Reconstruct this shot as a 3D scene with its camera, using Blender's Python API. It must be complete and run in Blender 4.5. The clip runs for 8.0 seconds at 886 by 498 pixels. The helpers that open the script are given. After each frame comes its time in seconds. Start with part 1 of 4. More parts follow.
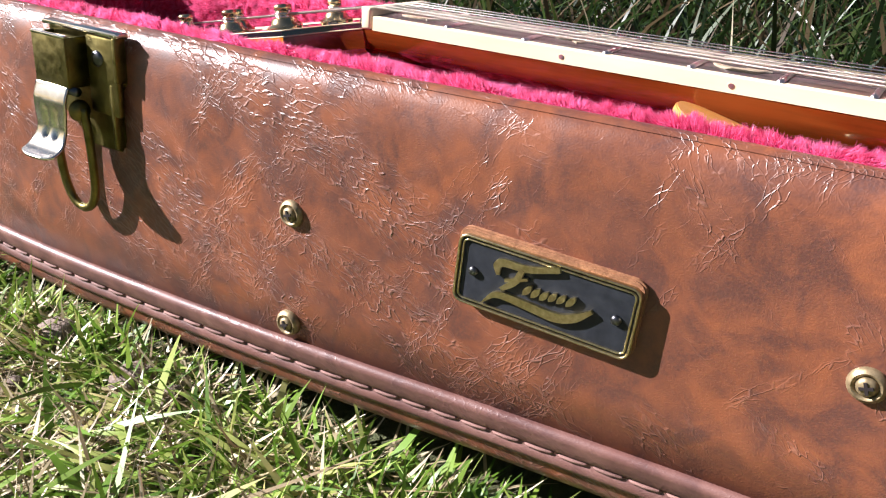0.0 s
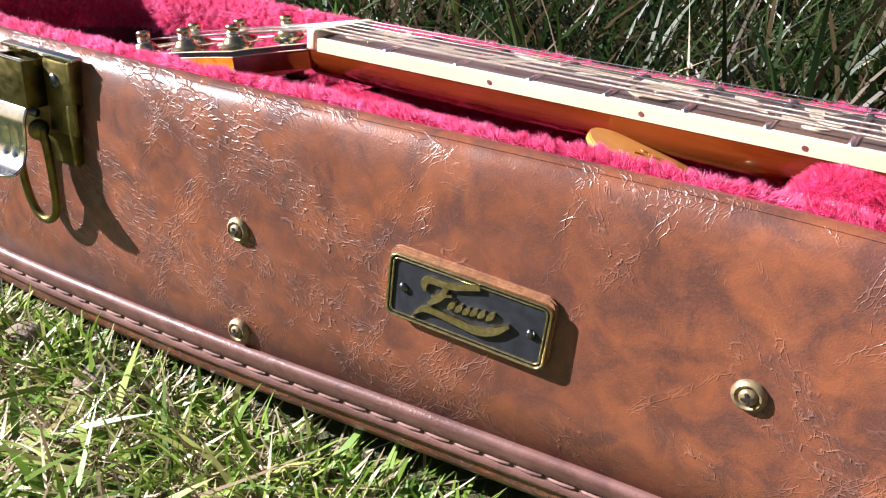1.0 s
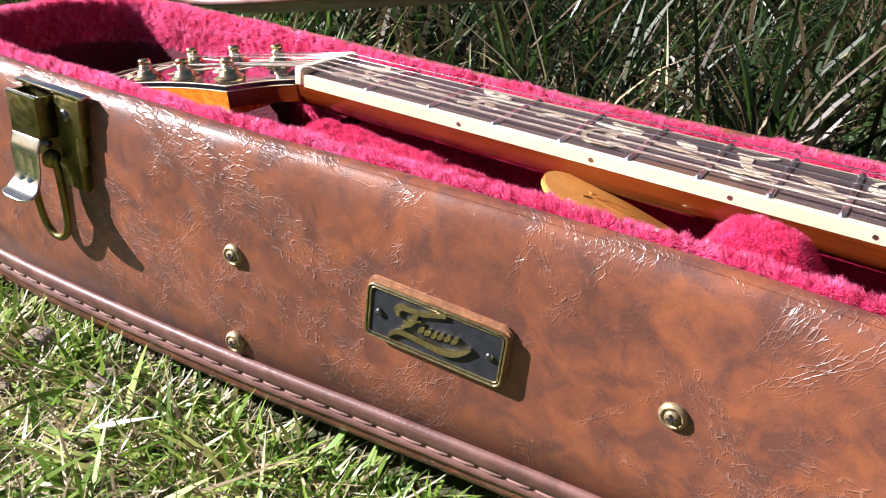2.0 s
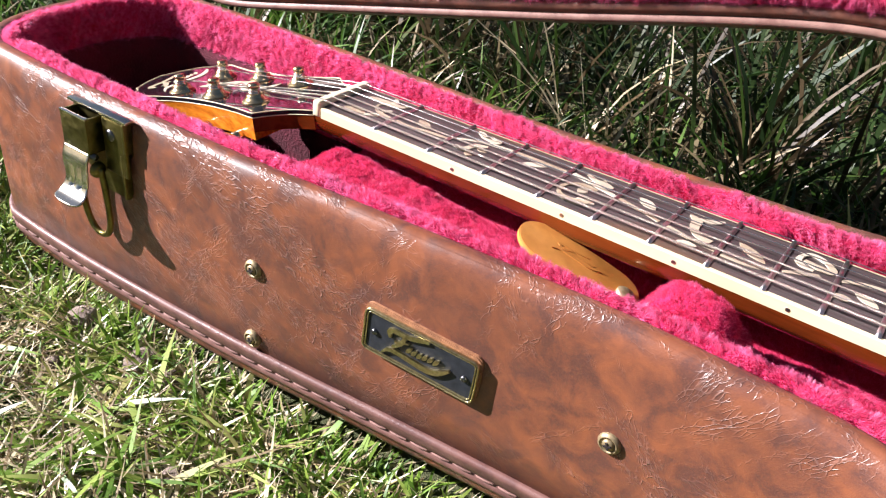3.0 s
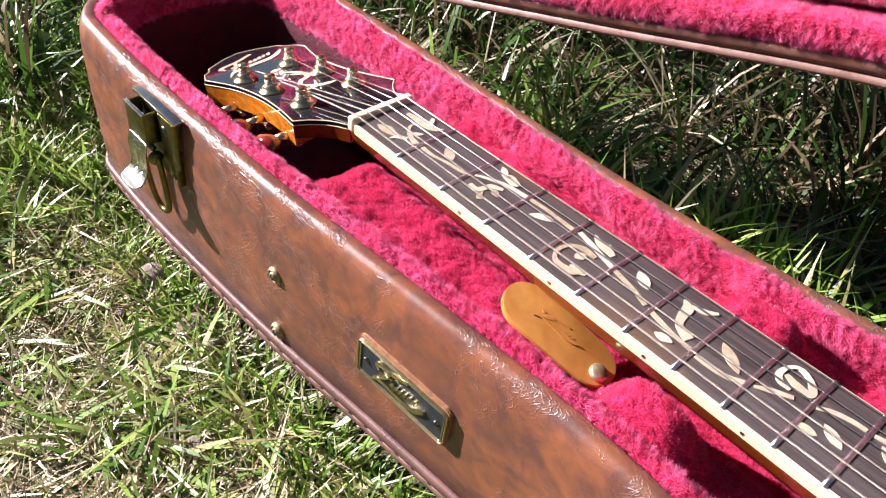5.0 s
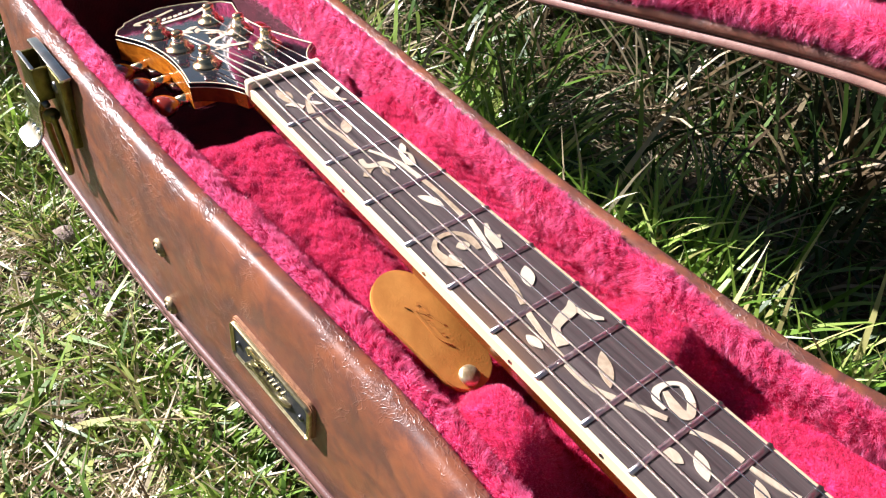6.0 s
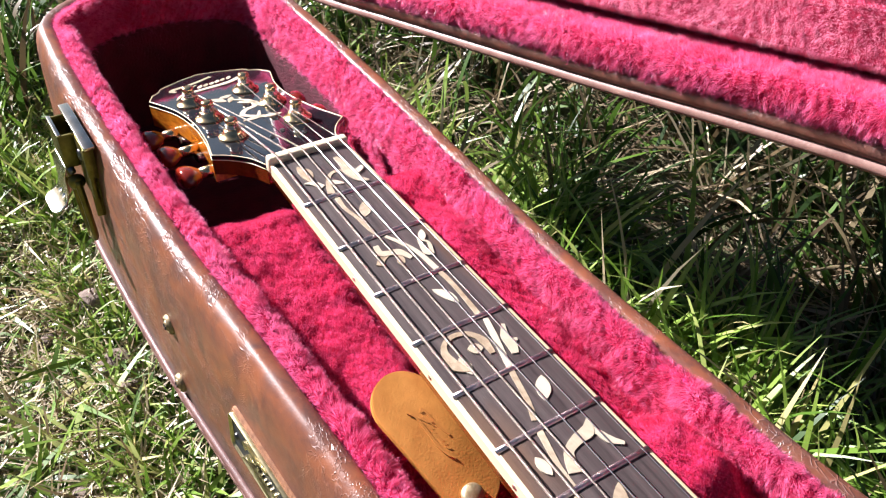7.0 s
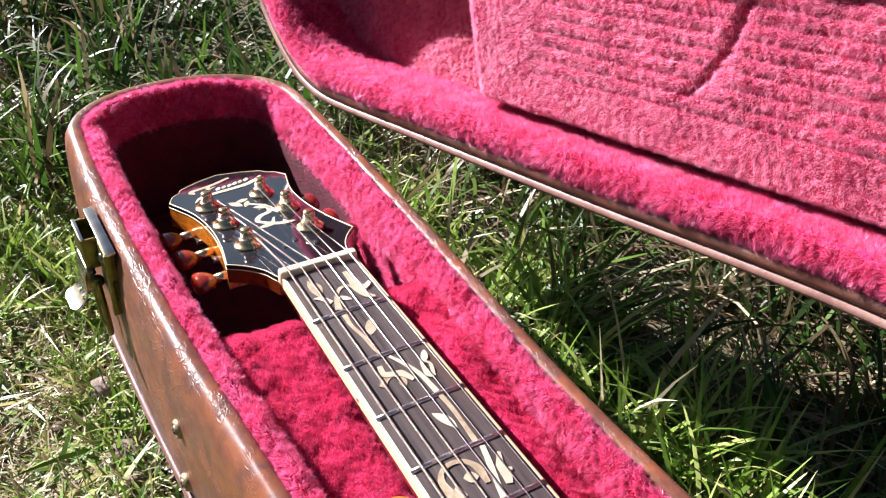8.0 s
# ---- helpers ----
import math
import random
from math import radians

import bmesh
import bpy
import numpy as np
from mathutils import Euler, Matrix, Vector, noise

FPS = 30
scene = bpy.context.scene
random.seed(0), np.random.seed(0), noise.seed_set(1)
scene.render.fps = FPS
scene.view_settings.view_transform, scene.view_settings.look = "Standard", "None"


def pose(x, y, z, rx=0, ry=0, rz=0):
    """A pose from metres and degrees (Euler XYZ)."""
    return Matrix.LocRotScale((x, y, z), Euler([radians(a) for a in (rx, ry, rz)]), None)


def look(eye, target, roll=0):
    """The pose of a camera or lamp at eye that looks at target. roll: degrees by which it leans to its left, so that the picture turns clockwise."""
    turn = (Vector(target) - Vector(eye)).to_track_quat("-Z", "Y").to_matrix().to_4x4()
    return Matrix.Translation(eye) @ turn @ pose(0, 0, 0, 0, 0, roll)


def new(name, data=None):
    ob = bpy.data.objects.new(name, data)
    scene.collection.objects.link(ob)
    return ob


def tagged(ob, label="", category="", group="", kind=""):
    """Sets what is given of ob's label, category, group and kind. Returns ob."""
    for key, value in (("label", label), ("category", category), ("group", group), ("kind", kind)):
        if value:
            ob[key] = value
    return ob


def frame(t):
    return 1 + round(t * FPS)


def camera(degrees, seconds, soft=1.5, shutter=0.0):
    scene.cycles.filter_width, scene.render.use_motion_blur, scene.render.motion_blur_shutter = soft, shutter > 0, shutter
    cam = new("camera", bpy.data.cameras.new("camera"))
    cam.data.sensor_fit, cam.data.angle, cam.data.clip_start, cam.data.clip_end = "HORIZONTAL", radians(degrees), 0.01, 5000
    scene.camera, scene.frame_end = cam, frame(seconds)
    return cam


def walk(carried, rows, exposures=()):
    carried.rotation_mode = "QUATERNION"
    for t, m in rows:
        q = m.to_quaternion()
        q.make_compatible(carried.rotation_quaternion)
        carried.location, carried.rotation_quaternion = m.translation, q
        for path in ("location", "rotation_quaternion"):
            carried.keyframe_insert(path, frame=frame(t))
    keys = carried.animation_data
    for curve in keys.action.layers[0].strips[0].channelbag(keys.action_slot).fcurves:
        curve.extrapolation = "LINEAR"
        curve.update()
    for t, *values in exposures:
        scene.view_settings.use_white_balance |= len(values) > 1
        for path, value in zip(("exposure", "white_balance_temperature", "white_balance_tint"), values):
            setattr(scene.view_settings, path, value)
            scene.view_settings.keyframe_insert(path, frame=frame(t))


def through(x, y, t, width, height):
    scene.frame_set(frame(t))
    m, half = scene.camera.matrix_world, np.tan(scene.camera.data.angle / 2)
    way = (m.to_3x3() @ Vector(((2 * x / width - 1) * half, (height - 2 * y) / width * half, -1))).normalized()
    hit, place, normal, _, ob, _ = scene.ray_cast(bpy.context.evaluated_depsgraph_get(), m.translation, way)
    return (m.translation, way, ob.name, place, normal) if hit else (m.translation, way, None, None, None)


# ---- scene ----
cam = camera(56.8, 8.0, soft=1.2)
METRES = 0.4580
START = pose(0.2120, -0.2995, 0.2078, -23.507, -4.132, 33.278)
ROWS = [
    (0.0, 0.0, 0.0, 0.0, 0.0, 0.0, -0.0),
    (0.5, 0.0281, -0.0187, 0.0069, -0.5, -0.77, -0.01),
    (1.0, 0.0456, -0.0443, 0.0312, -0.66, -1.62, 0.37),
    (1.5, 0.0581, -0.0782, 0.0571, -0.66, -2.56, 0.78),
    (3.0, 0.0971, -0.2297, 0.2065, 1.05, -9.21, -2.64),
    (3.5, 0.1121, -0.2829, 0.2912, 3.46, -11.98, -3.54),
    (4.0, 0.1443, -0.2831, 0.3597, 7.12, -14.45, -3.15),
    (5.5, 0.3157, -0.1357, 0.3993, 15.85, -19.96, -8.09),
    (6.0, 0.3731, -0.0794, 0.3973, 16.58, -20.89, -8.73),
    (6.5, 0.3847, -0.038, 0.4049, 20.02, -19.19, -8.47),
    (7.0, 0.3906, -0.0027, 0.4241, 21.73, -18.14, -9.76),
    (7.5, 0.3905, 0.008, 0.4405, 22.69, -16.97, -10.96),
    (8.0, 0.3883, -0.0199, 0.5015, 22.81, -14.67, -11.24),
]
walk(cam, [(t, START @ pose(METRES * x, METRES * y, METRES * z, 90 + pitch, roll, yaw)) for t, x, y, z, yaw, pitch, roll in ROWS], [(0.0, 1.58, 6250, 12), (8.0, 1.58, 6250, 12)])

# ---------------------------------------------------------------- world and sun
SUN = Vector((2.05, 1.0, -1.2)).normalized()
world = bpy.data.worlds.new("sky")
scene.world = world
world.use_nodes = True
wn = world.node_tree.nodes
sky = wn.new("ShaderNodeTexSky")
sky.sky_type = "NISHITA"
sky.sun_disc = False
sky.sun_elevation = math.asin(-SUN.z)
sky.sun_rotation = math.atan2(-SUN.x, -SUN.y)
world.node_tree.links.new(sky.outputs["Color"], wn["Background"].inputs["Color"])
wn["Background"].inputs["Strength"].default_value = 0.022
sun = new("sun", bpy.data.lights.new("sun", "SUN"))
sun.data.energy = 5.6
sun.data.angle = radians(0.55)
sun.data.color = (1.0, 0.950, 0.952)
sun.matrix_world = look((-2.0, -1.6, 1.6), Vector((-2.0, -1.6, 1.6)) + SUN)


# ---------------------------------------------------------------- materials
class Mat:
    """A small builder of node materials."""

    def __init__(self, name, rough=0.5, metal=0.0, **values):
        self.m = bpy.data.materials.new(name)
        self.m.use_nodes = True
        self.t = self.m.node_tree
        self.b = self.t.nodes["Principled BSDF"]
        self.b.inputs["Roughness"].default_value = rough
        self.b.inputs["Metallic"].default_value = metal
        for k, v in values.items():
            self.b.inputs[k.replace("_", " ")].default_value = v
        self.coord = self.t.nodes.new("ShaderNodeTexCoord").outputs["Object"]

    def link(self, a, b):
        self.t.links.new(a, b)

    def colour(self, source):
        if isinstance(source, tuple):
            self.b.inputs["Base Color"].default_value = (*source, 1)
        else:
            self.link(source, self.b.inputs["Base Color"])
        return self

    def stretch(self, sx, sy, sz):
        n = self.t.nodes.new("ShaderNodeMapping")
        n.inputs["Scale"].default_value = (sx, sy, sz)
        self.link(self.coord, n.inputs["Vector"])
        return n.outputs["Vector"]

    def noise(self, scale, detail=4.0, rough=0.55, at=None, warp=0.0):
        n = self.t.nodes.new("ShaderNodeTexNoise")
        n.inputs["Scale"].default_value = scale
        n.inputs["Detail"].default_value = detail
        n.inputs["Roughness"].default_value = rough
        n.inputs["Distortion"].default_value = warp
        self.link(at or self.coord, n.inputs["Vector"])
        return n.outputs["Fac"]

    def cracks(self, scale, at=None):
        n = self.t.nodes.new("ShaderNodeTexVoronoi")
        n.feature = "DISTANCE_TO_EDGE"
        n.inputs["Scale"].default_value = scale
        self.link(at or self.coord, n.inputs["Vector"])
        return n.outputs["Distance"]

    def ramp(self, fac, *stops):
        n = self.t.nodes.new("ShaderNodeValToRGB")
        e = n.color_ramp.elements
        while len(e) < len(stops):
            e.new(0.5)
        for i, (p, c) in enumerate(stops):
            e[i].position = p
            e[i].color = (*c, 1) if isinstance(c, tuple) else (c, c, c, 1)
        self.link(fac, n.inputs["Fac"])
        return n.outputs["Color"]

    def mix(self, fac, a, b, mode="MIX"):
        n = self.t.nodes.new("ShaderNodeMix")
        n.data_type, n.blend_type = "RGBA", mode
        for s, v in ((0, fac), (6, a), (7, b)):
            if isinstance(v, (int, float)):
                n.inputs[s].default_value = v if s == 0 else (v, v, v, 1)
            elif isinstance(v, tuple):
                n.inputs[s].default_value = (*v, 1)
            else:
                self.link(v, n.inputs[s])
        return n.outputs[2]

    def maths(self, op, a, b=0.0):
        n = self.t.nodes.new("ShaderNodeMath")
        n.operation = op
        for s, v in ((0, a), (1, b)):
            if isinstance(v, (int, float)):
                n.inputs[s].default_value = v
            else:
                self.link(v, n.inputs[s])
        return n.outputs[0]

    def island(self):
        return self.t.nodes.new("ShaderNodeNewGeometry").outputs["Random Per Island"]

    def each(self):
        return self.t.nodes.new("ShaderNodeObjectInfo").outputs["Random"]

    def bump(self, height, strength=0.3, distance=0.001):
        n = self.t.nodes.new("ShaderNodeBump")
        n.inputs["Strength"].default_value = strength
        n.inputs["Distance"].default_value = distance
        self.link(height, n.inputs["Height"])
        old = self.b.inputs["Normal"]
        if old.is_linked:
            self.link(old.links[0].from_socket, n.inputs["Normal"])
        self.link(n.outputs["Normal"], old)
        return self

    def rough(self, source):
        self.link(source, self.b.inputs["Roughness"])
        return self


def leather_material(name, light, mid, dark, wrinkles=1.0, gloss=0.36):
    m = Mat(name, rough=gloss)
    blotch = m.noise(70, 5, 0.6, warp=0.5)
    base = m.ramp(blotch, (0.39, dark), (0.50, mid), (0.65, light))
    big = m.noise(13, 2)
    base = m.mix(m.ramp(big, (0.42, 0.0), (0.62, 0.32)), base, dark)
    speck = m.noise(900, 2)
    base = m.mix(m.ramp(speck, (0.45, 0.0), (0.8, 0.35)), base, light)
    # creases run in sheaves of long thin lines, with smooth leather between them
    wob = m.t.nodes.new("ShaderNodeTexNoise")
    wob.inputs["Scale"].default_value = 55
    wob.inputs["Detail"].default_value = 3
    m.link(m.coord, wob.inputs["Vector"])
    sc = m.t.nodes.new("ShaderNodeVectorMath")
    sc.operation = "SCALE"
    sc.inputs["Scale"].default_value = 0.007
    m.link(wob.outputs["Color"], sc.inputs[0])
    warped = m.t.nodes.new("ShaderNodeVectorMath")
    warped.operation = "ADD"
    m.link(m.coord, warped.inputs[0])
    m.link(sc.outputs[0], warped.inputs[1])
    height = 0.0

    def turned(source, degrees, squash, offset):
        """Coordinates turned in the wall's plane, then drawn out along one way."""
        a = m.t.nodes.new("ShaderNodeMapping")
        a.inputs["Rotation"].default_value = (0, radians(degrees), 0)
        a.inputs["Location"].default_value = (0.31 * offset, 0.17 * offset, 0.23 * offset)
        m.link(source, a.inputs["Vector"])
        c = m.t.nodes.new("ShaderNodeMapping")
        c.inputs["Scale"].default_value = (squash, 1.0, 1.0)
        m.link(a.outputs[0], c.inputs["Vector"])
        return c.outputs[0]

    for k, (turn, size, squash, spot, lo, hi) in enumerate(((-32, 520, 0.22, 30, 0.53, 0.61), (-44, 640, 0.28, 36, 0.55, 0.63), (50, 540, 0.24, 32, 0.55, 0.63), (-14, 420, 0.28, 34, 0.55, 0.63), (64, 600, 0.32, 40, 0.56, 0.64))):
        field = m.cracks(size, turned(warped.outputs[0], turn, squash, k))
        lines = m.ramp(field, (0.0, 1.0), (0.10, 0.0))
        gaps = m.ramp(m.noise(170, 2, 0.5, at=turned(m.coord, turn, 0.5, k + 5)), (0.50, 0.0), (0.58, 1.0))
        lines = m.mix(gaps, lines, 0.0)
        where = m.ramp(m.noise(spot, 3, 0.6, at=turned(m.coord, turn, 0.22, 3 * k + 2), warp=0.3), (lo, 0.0), (hi, 1.0))
        height = m.mix(where, height, m.mix(1.0, height, lines, "LIGHTEN"))
    # the creases are mixed paler: their whitish glints put into the colour
    m.colour(m.mix(m.maths("MULTIPLY", height, 0.20 * wrinkles), base, (0.42, 0.27, 0.23)))
    m.bump(height, 0.54 * wrinkles, 0.0005)
    m.bump(m.cracks(900, warped.outputs[0]), 0.16, 0.0004)
    m.bump(m.noise(1500, 2), 0.10, 0.0004)
    m.rough(m.ramp(m.noise(60, 4), (0.3, gloss - 0.07), (0.7, gloss + 0.12)))
    m.b.inputs["Specular IOR Level"].default_value = 0.48
    return m.m


LEATHER = leather_material("brown leather", (0.225, 0.074, 0.034), (0.155, 0.054, 0.031), (0.098, 0.039, 0.029))
RIM = leather_material("rim leather", (0.205, 0.080, 0.048), (0.150, 0.058, 0.038), (0.095, 0.042, 0.032), 0.5, 0.40)
BAND = leather_material("band leather", (0.19, 0.092, 0.075), (0.145, 0.066, 0.055), (0.10, 0.045, 0.040), 0.35, 0.48)
LID_EDGE = leather_material("lid edge leather", (0.33, 0.19, 0.15), (0.27, 0.15, 0.12), (0.2, 0.1, 0.08), 0.3, 0.42)
mm = Mat("raw leather edge", 0.7)
TAN_EDGE = mm.colour(mm.ramp(mm.noise(300, 4), (0.3, (0.19, 0.080, 0.036)), (0.7, (0.34, 0.155, 0.070)))).bump(mm.noise(900, 3), 0.5, 0.0005).m
mm = Mat("tan strap leather", 0.48)
TAN = mm.colour(mm.ramp(mm.noise(70, 4), (0.3, (0.44, 0.17, 0.030)), (0.7, (0.64, 0.28, 0.060)))).bump(mm.cracks(700), 0.22, 0.0004).m
mm = Mat("pressed strap leather", 0.5)
PRESSED = mm.colour((0.50, 0.20, 0.040)).m

# plush backing again, coloured darker to stand in for the bay's shade
SHADED_BASE = Mat("shaded plush backing", 0.95)
SHADED_BASE = SHADED_BASE.colour(SHADED_BASE.ramp(SHADED_BASE.noise(60, 4), (0.3, (0.045, 0.001, 0.007)), (0.7, (0.09, 0.001, 0.013)))).bump(SHADED_BASE.noise(600, 3), 0.8, 0.002).m
LID_BASE = Mat("rose plush backing", 0.95)
LID_BASE = LID_BASE.colour(LID_BASE.ramp(LID_BASE.noise(60, 4), (0.3, (0.40, 0.02, 0.07)), (0.7, (0.60, 0.06, 0.14)))).bump(LID_BASE.noise(600, 3), 0.8, 0.002).m
FUR_BASE = Mat("plush backing", 0.95)
FUR_BASE = FUR_BASE.colour(FUR_BASE.ramp(FUR_BASE.noise(60, 4), (0.3, (0.40, 0.007, 0.062)), (0.7, (0.58, 0.016, 0.11)))).bump(FUR_BASE.noise(600, 3), 0.8, 0.002).m


def plush(name, deep, tip, through=0.5, lo=0.46, hi=0.72, gloss=0.5, sheen=0.4):
    m = Mat(name, 0.34)
    # noise patches of the tip colour paint the nap's pink highlights
    sheen_patch = m.ramp(m.noise(75, 5, 0.65, warp=0.4), (lo, 0.0), (hi, 0.85))
    c = m.mix(sheen_patch, m.mix(m.maths("POWER", m.island(), 1.5), deep, tip), tip)
    m.colour(c)
    m.b.inputs["Sheen Weight"].default_value = sheen
    m.b.inputs["Sheen Tint"].default_value = (1.0, 0.62, 0.78, 1)
    m.b.inputs["Sheen Roughness"].default_value = 0.4
    m.b.inputs["Specular IOR Level"].default_value = gloss
    tr = m.t.nodes.new("ShaderNodeBsdfTranslucent")
    m.link(c, tr.inputs["Color"])
    mx = m.t.nodes.new("ShaderNodeMixShader")
    mx.inputs["Fac"].default_value = through
    m.link(m.b.outputs[0], mx.inputs[1])
    m.link(tr.outputs[0], mx.inputs[2])
    m.link(mx.outputs[0], m.t.nodes["Material Output"].inputs["Surface"])
    return m.m


PILE = plush("crimson plush pile", (0.62, 0.009, 0.095), (0.93, 0.27, 0.52), 0.5, 0.44, 0.68, 0.6, 0.5)
BED_PILE = plush("crimson velvet pile", (0.57, 0.002, 0.050), (0.88, 0.15, 0.36), 0.45, 0.50, 0.72, 0.55, 0.35)
LID_PILE = plush("rose plush pile", (0.62, 0.105, 0.24), (0.94, 0.49, 0.64), 0.5, 0.42, 0.68, 0.7, 0.5)

mm = Mat("antique brass", 0.34, 1.0)
BRASS = mm.colour(mm.ramp(mm.noise(160, 5), (0.3, (0.095, 0.080, 0.022)), (0.7, (0.20, 0.165, 0.055)))).rough(mm.ramp(mm.noise(300, 4), (0.3, 0.28), (0.7, 0.50))).bump(mm.noise(500, 3), 0.15, 0.0004).m
mm = Mat("dull brass", 0.5, 0.6)
SCREW = mm.colour(mm.ramp(mm.noise(400, 4), (0.3, (0.17, 0.125, 0.065)), (0.7, (0.34, 0.26, 0.15)))).bump(mm.noise(900, 3), 0.2, 0.0003).m
mm = Mat("bright nickel", 0.2, 1.0)
NICKEL = mm.colour(mm.ramp(mm.noise(120, 4), (0.3, (0.55, 0.50, 0.42)), (0.7, (0.80, 0.77, 0.70)))).bump(mm.noise(400, 2), 0.08, 0.0003).m
mm = Mat("gold plating", 0.2, 1.0)
GOLD = mm.colour(mm.ramp(mm.noise(200, 3), (0.3, (0.66, 0.46, 0.22)), (0.7, (0.84, 0.66, 0.40)))).m
mm = Mat("worn brass", 0.42, 0.85)
STUD = mm.colour(mm.ramp(mm.noise(500, 3), (0.3, (0.50, 0.38, 0.20)), (0.7, (0.78, 0.66, 0.42)))).bump(mm.noise(900, 2), 0.2, 0.0003).m
mm = Mat("badge gold", 0.28, 1.0)
BADGE_GOLD = mm.colour(mm.ramp(mm.noise(500, 3), (0.3, (0.38, 0.31, 0.16)), (0.7, (0.62, 0.54, 0.33)))).m
mm = Mat("badge black", 0.5, Specular_IOR_Level=0.25)
BADGE_BLACK = mm.colour(mm.ramp(mm.noise(250, 4), (0.3, (0.012, 0.014, 0.018)), (0.7, (0.024, 0.027, 0.034)))).bump(mm.noise(1200, 2), 0.12, 0.0002).m
mm = Mat("dark steel", 0.3, 1.0)
STEEL = mm.colour((0.12, 0.12, 0.13)).bump(mm.noise(700, 2), 0.1, 0.0002).m
mm = Mat("fret wire", 0.3, 1.0)
FRET = mm.colour(mm.ramp(mm.noise(300, 3), (0.3, (0.50, 0.43, 0.44)), (0.7, (0.72, 0.64, 0.65)))).m
mm = Mat("plain string steel", 0.25, 1.0)
STRING = mm.colour((0.78, 0.74, 0.70)).bump(mm.noise(800, 2), 0.1, 0.0002).m
mm = Mat("wound string bronze", 0.3, 1.0)
wound = mm.t.nodes.new("ShaderNodeTexWave")
wound.inputs["Scale"].default_value = 900
mm.link(mm.coord, wound.inputs["Vector"])
WOUND = mm.colour((0.72, 0.63, 0.55)).bump(wound.outputs["Fac"], 0.7, 0.0003).m

mm = Mat("rosewood", 0.42)
grain = mm.noise(90, 6, 0.65, at=mm.stretch(0.12, 3.0, 1.0), warp=0.4)
warm = mm.ramp(mm.noise(9, 2, at=mm.stretch(1.0, 6.0, 1.0)), (0.52, 0.0), (0.66, 0.6))
ROSEWOOD = mm.colour(mm.mix(warm, mm.ramp(grain, (0.3, (0.030, 0.022, 0.022)), (0.7, (0.095, 0.074, 0.070))), (0.15, 0.080, 0.043))).bump(mm.noise(700, 3, at=mm.stretch(0.08, 2.0, 1.0)), 0.3, 0.0004).m
mm = Mat("ivory binding", 0.32)
IVORY = mm.colour(mm.ramp(mm.noise(30, 4, at=mm.stretch(0.4, 2.0, 2.0)), (0.3, (0.62, 0.49, 0.29)), (0.7, (0.74, 0.63, 0.43)))).m
mm = Mat("bone nut", 0.4)
BONE = mm.colour(mm.ramp(mm.noise(140, 3), (0.3, (0.62, 0.52, 0.33)), (0.7, (0.75, 0.67, 0.48)))).m
mm = Mat("stained mahogany", 0.16, Coat_Weight=0.7, Coat_Roughness=0.06)
g = mm.noise(160, 6, 0.7, at=mm.stretch(0.10, 1.6, 1.6), warp=0.3)
flame = mm.noise(14, 3, at=mm.stretch(1.0, 2.0, 2.0))
MAHOGANY = mm.colour(mm.mix(mm.ramp(flame, (0.35, 0.0), (0.65, 0.7)), mm.ramp(g, (0.3, (0.045, 0.008, 0.002)), (0.72, (0.16, 0.028, 0.005))), (0.21, 0.040, 0.007))).m
mm = Mat("orange mahogany", 0.2, Coat_Weight=0.7, Coat_Roughness=0.06)
g = mm.noise(420, 5, 0.7, at=mm.stretch(0.25, 1.0, 0.8))
ORANGE = mm.colour(mm.ramp(g, (0.35, (0.30, 0.075, 0.006)), (0.65, (0.62, 0.21, 0.018)))).m
mm = Mat("black lacquer", 0.06, Coat_Weight=1.0, Coat_Roughness=0.03)
LACQUER = mm.colour(mm.ramp(mm.noise(20, 2), (0.3, (0.006, 0.006, 0.008)), (0.7, (0.014, 0.014, 0.018)))).m
mm = Mat("pearl inlay", 0.3)
PEARL = mm.colour(mm.mix(mm.each(), mm.ramp(mm.noise(220, 3, warp=1.0), (0.3, (0.24, 0.17, 0.105)), (0.7, (0.46, 0.37, 0.26))), (0.56, 0.49, 0.38))).m
mm = Mat("amber button", 0.08, Coat_Weight=1.0)
AMBER = mm.colour(mm.ramp(mm.noise(90, 3), (0.3, (0.10, 0.007, 0.004)), (0.7, (0.27, 0.026, 0.010)))).m
mm = Mat("thread", 0.75)
THREAD = mm.colour(mm.mix(mm.each(), (0.15, 0.075, 0.062), (0.23, 0.12, 0.10))).bump(mm.noise(2500, 2, at=mm.stretch(1, 1, 1)), 0.6, 0.0004).m
mm = Mat("slot shade", 0.9)
SLOT_SHADE = mm.colour((0.012, 0.006, 0.005)).bump(mm.noise(600, 2), 0.1).m

mm = Mat("soil and thatch", 0.95)
thatch = mm.noise(160, 6, 0.7, at=mm.stretch(1.0, 0.6, 1.0), warp=2.0)
SOIL = mm.colour(mm.mix(mm.ramp(mm.noise(9, 4), (0.3, 0.15), (0.6, 0.8)), mm.ramp(thatch, (0.35, (0.06, 0.046, 0.026)), (0.7, (0.26, 0.205, 0.125))), (0.06, 0.085, 0.022))).bump(thatch, 0.9, 0.006).m


def blade_material(name, *stops, through=0.35):
    m = Mat(name, 0.42)
    c = m.ramp(m.island(), *stops)
    m.colour(c)
    tr = m.t.nodes.new("ShaderNodeBsdfTranslucent")
    m.link(c, tr.inputs["Color"])
    mx = m.t.nodes.new("ShaderNodeMixShader")
    mx.inputs["Fac"].default_value = through
    m.link(m.b.outputs[0], mx.inputs[1])
    m.link(tr.outputs[0], mx.inputs[2])
    m.link(mx.outputs[0], m.t.nodes["Material Output"].inputs["Surface"])
    m.b.inputs["Specular IOR Level"].default_value = 0.5
    return m.m


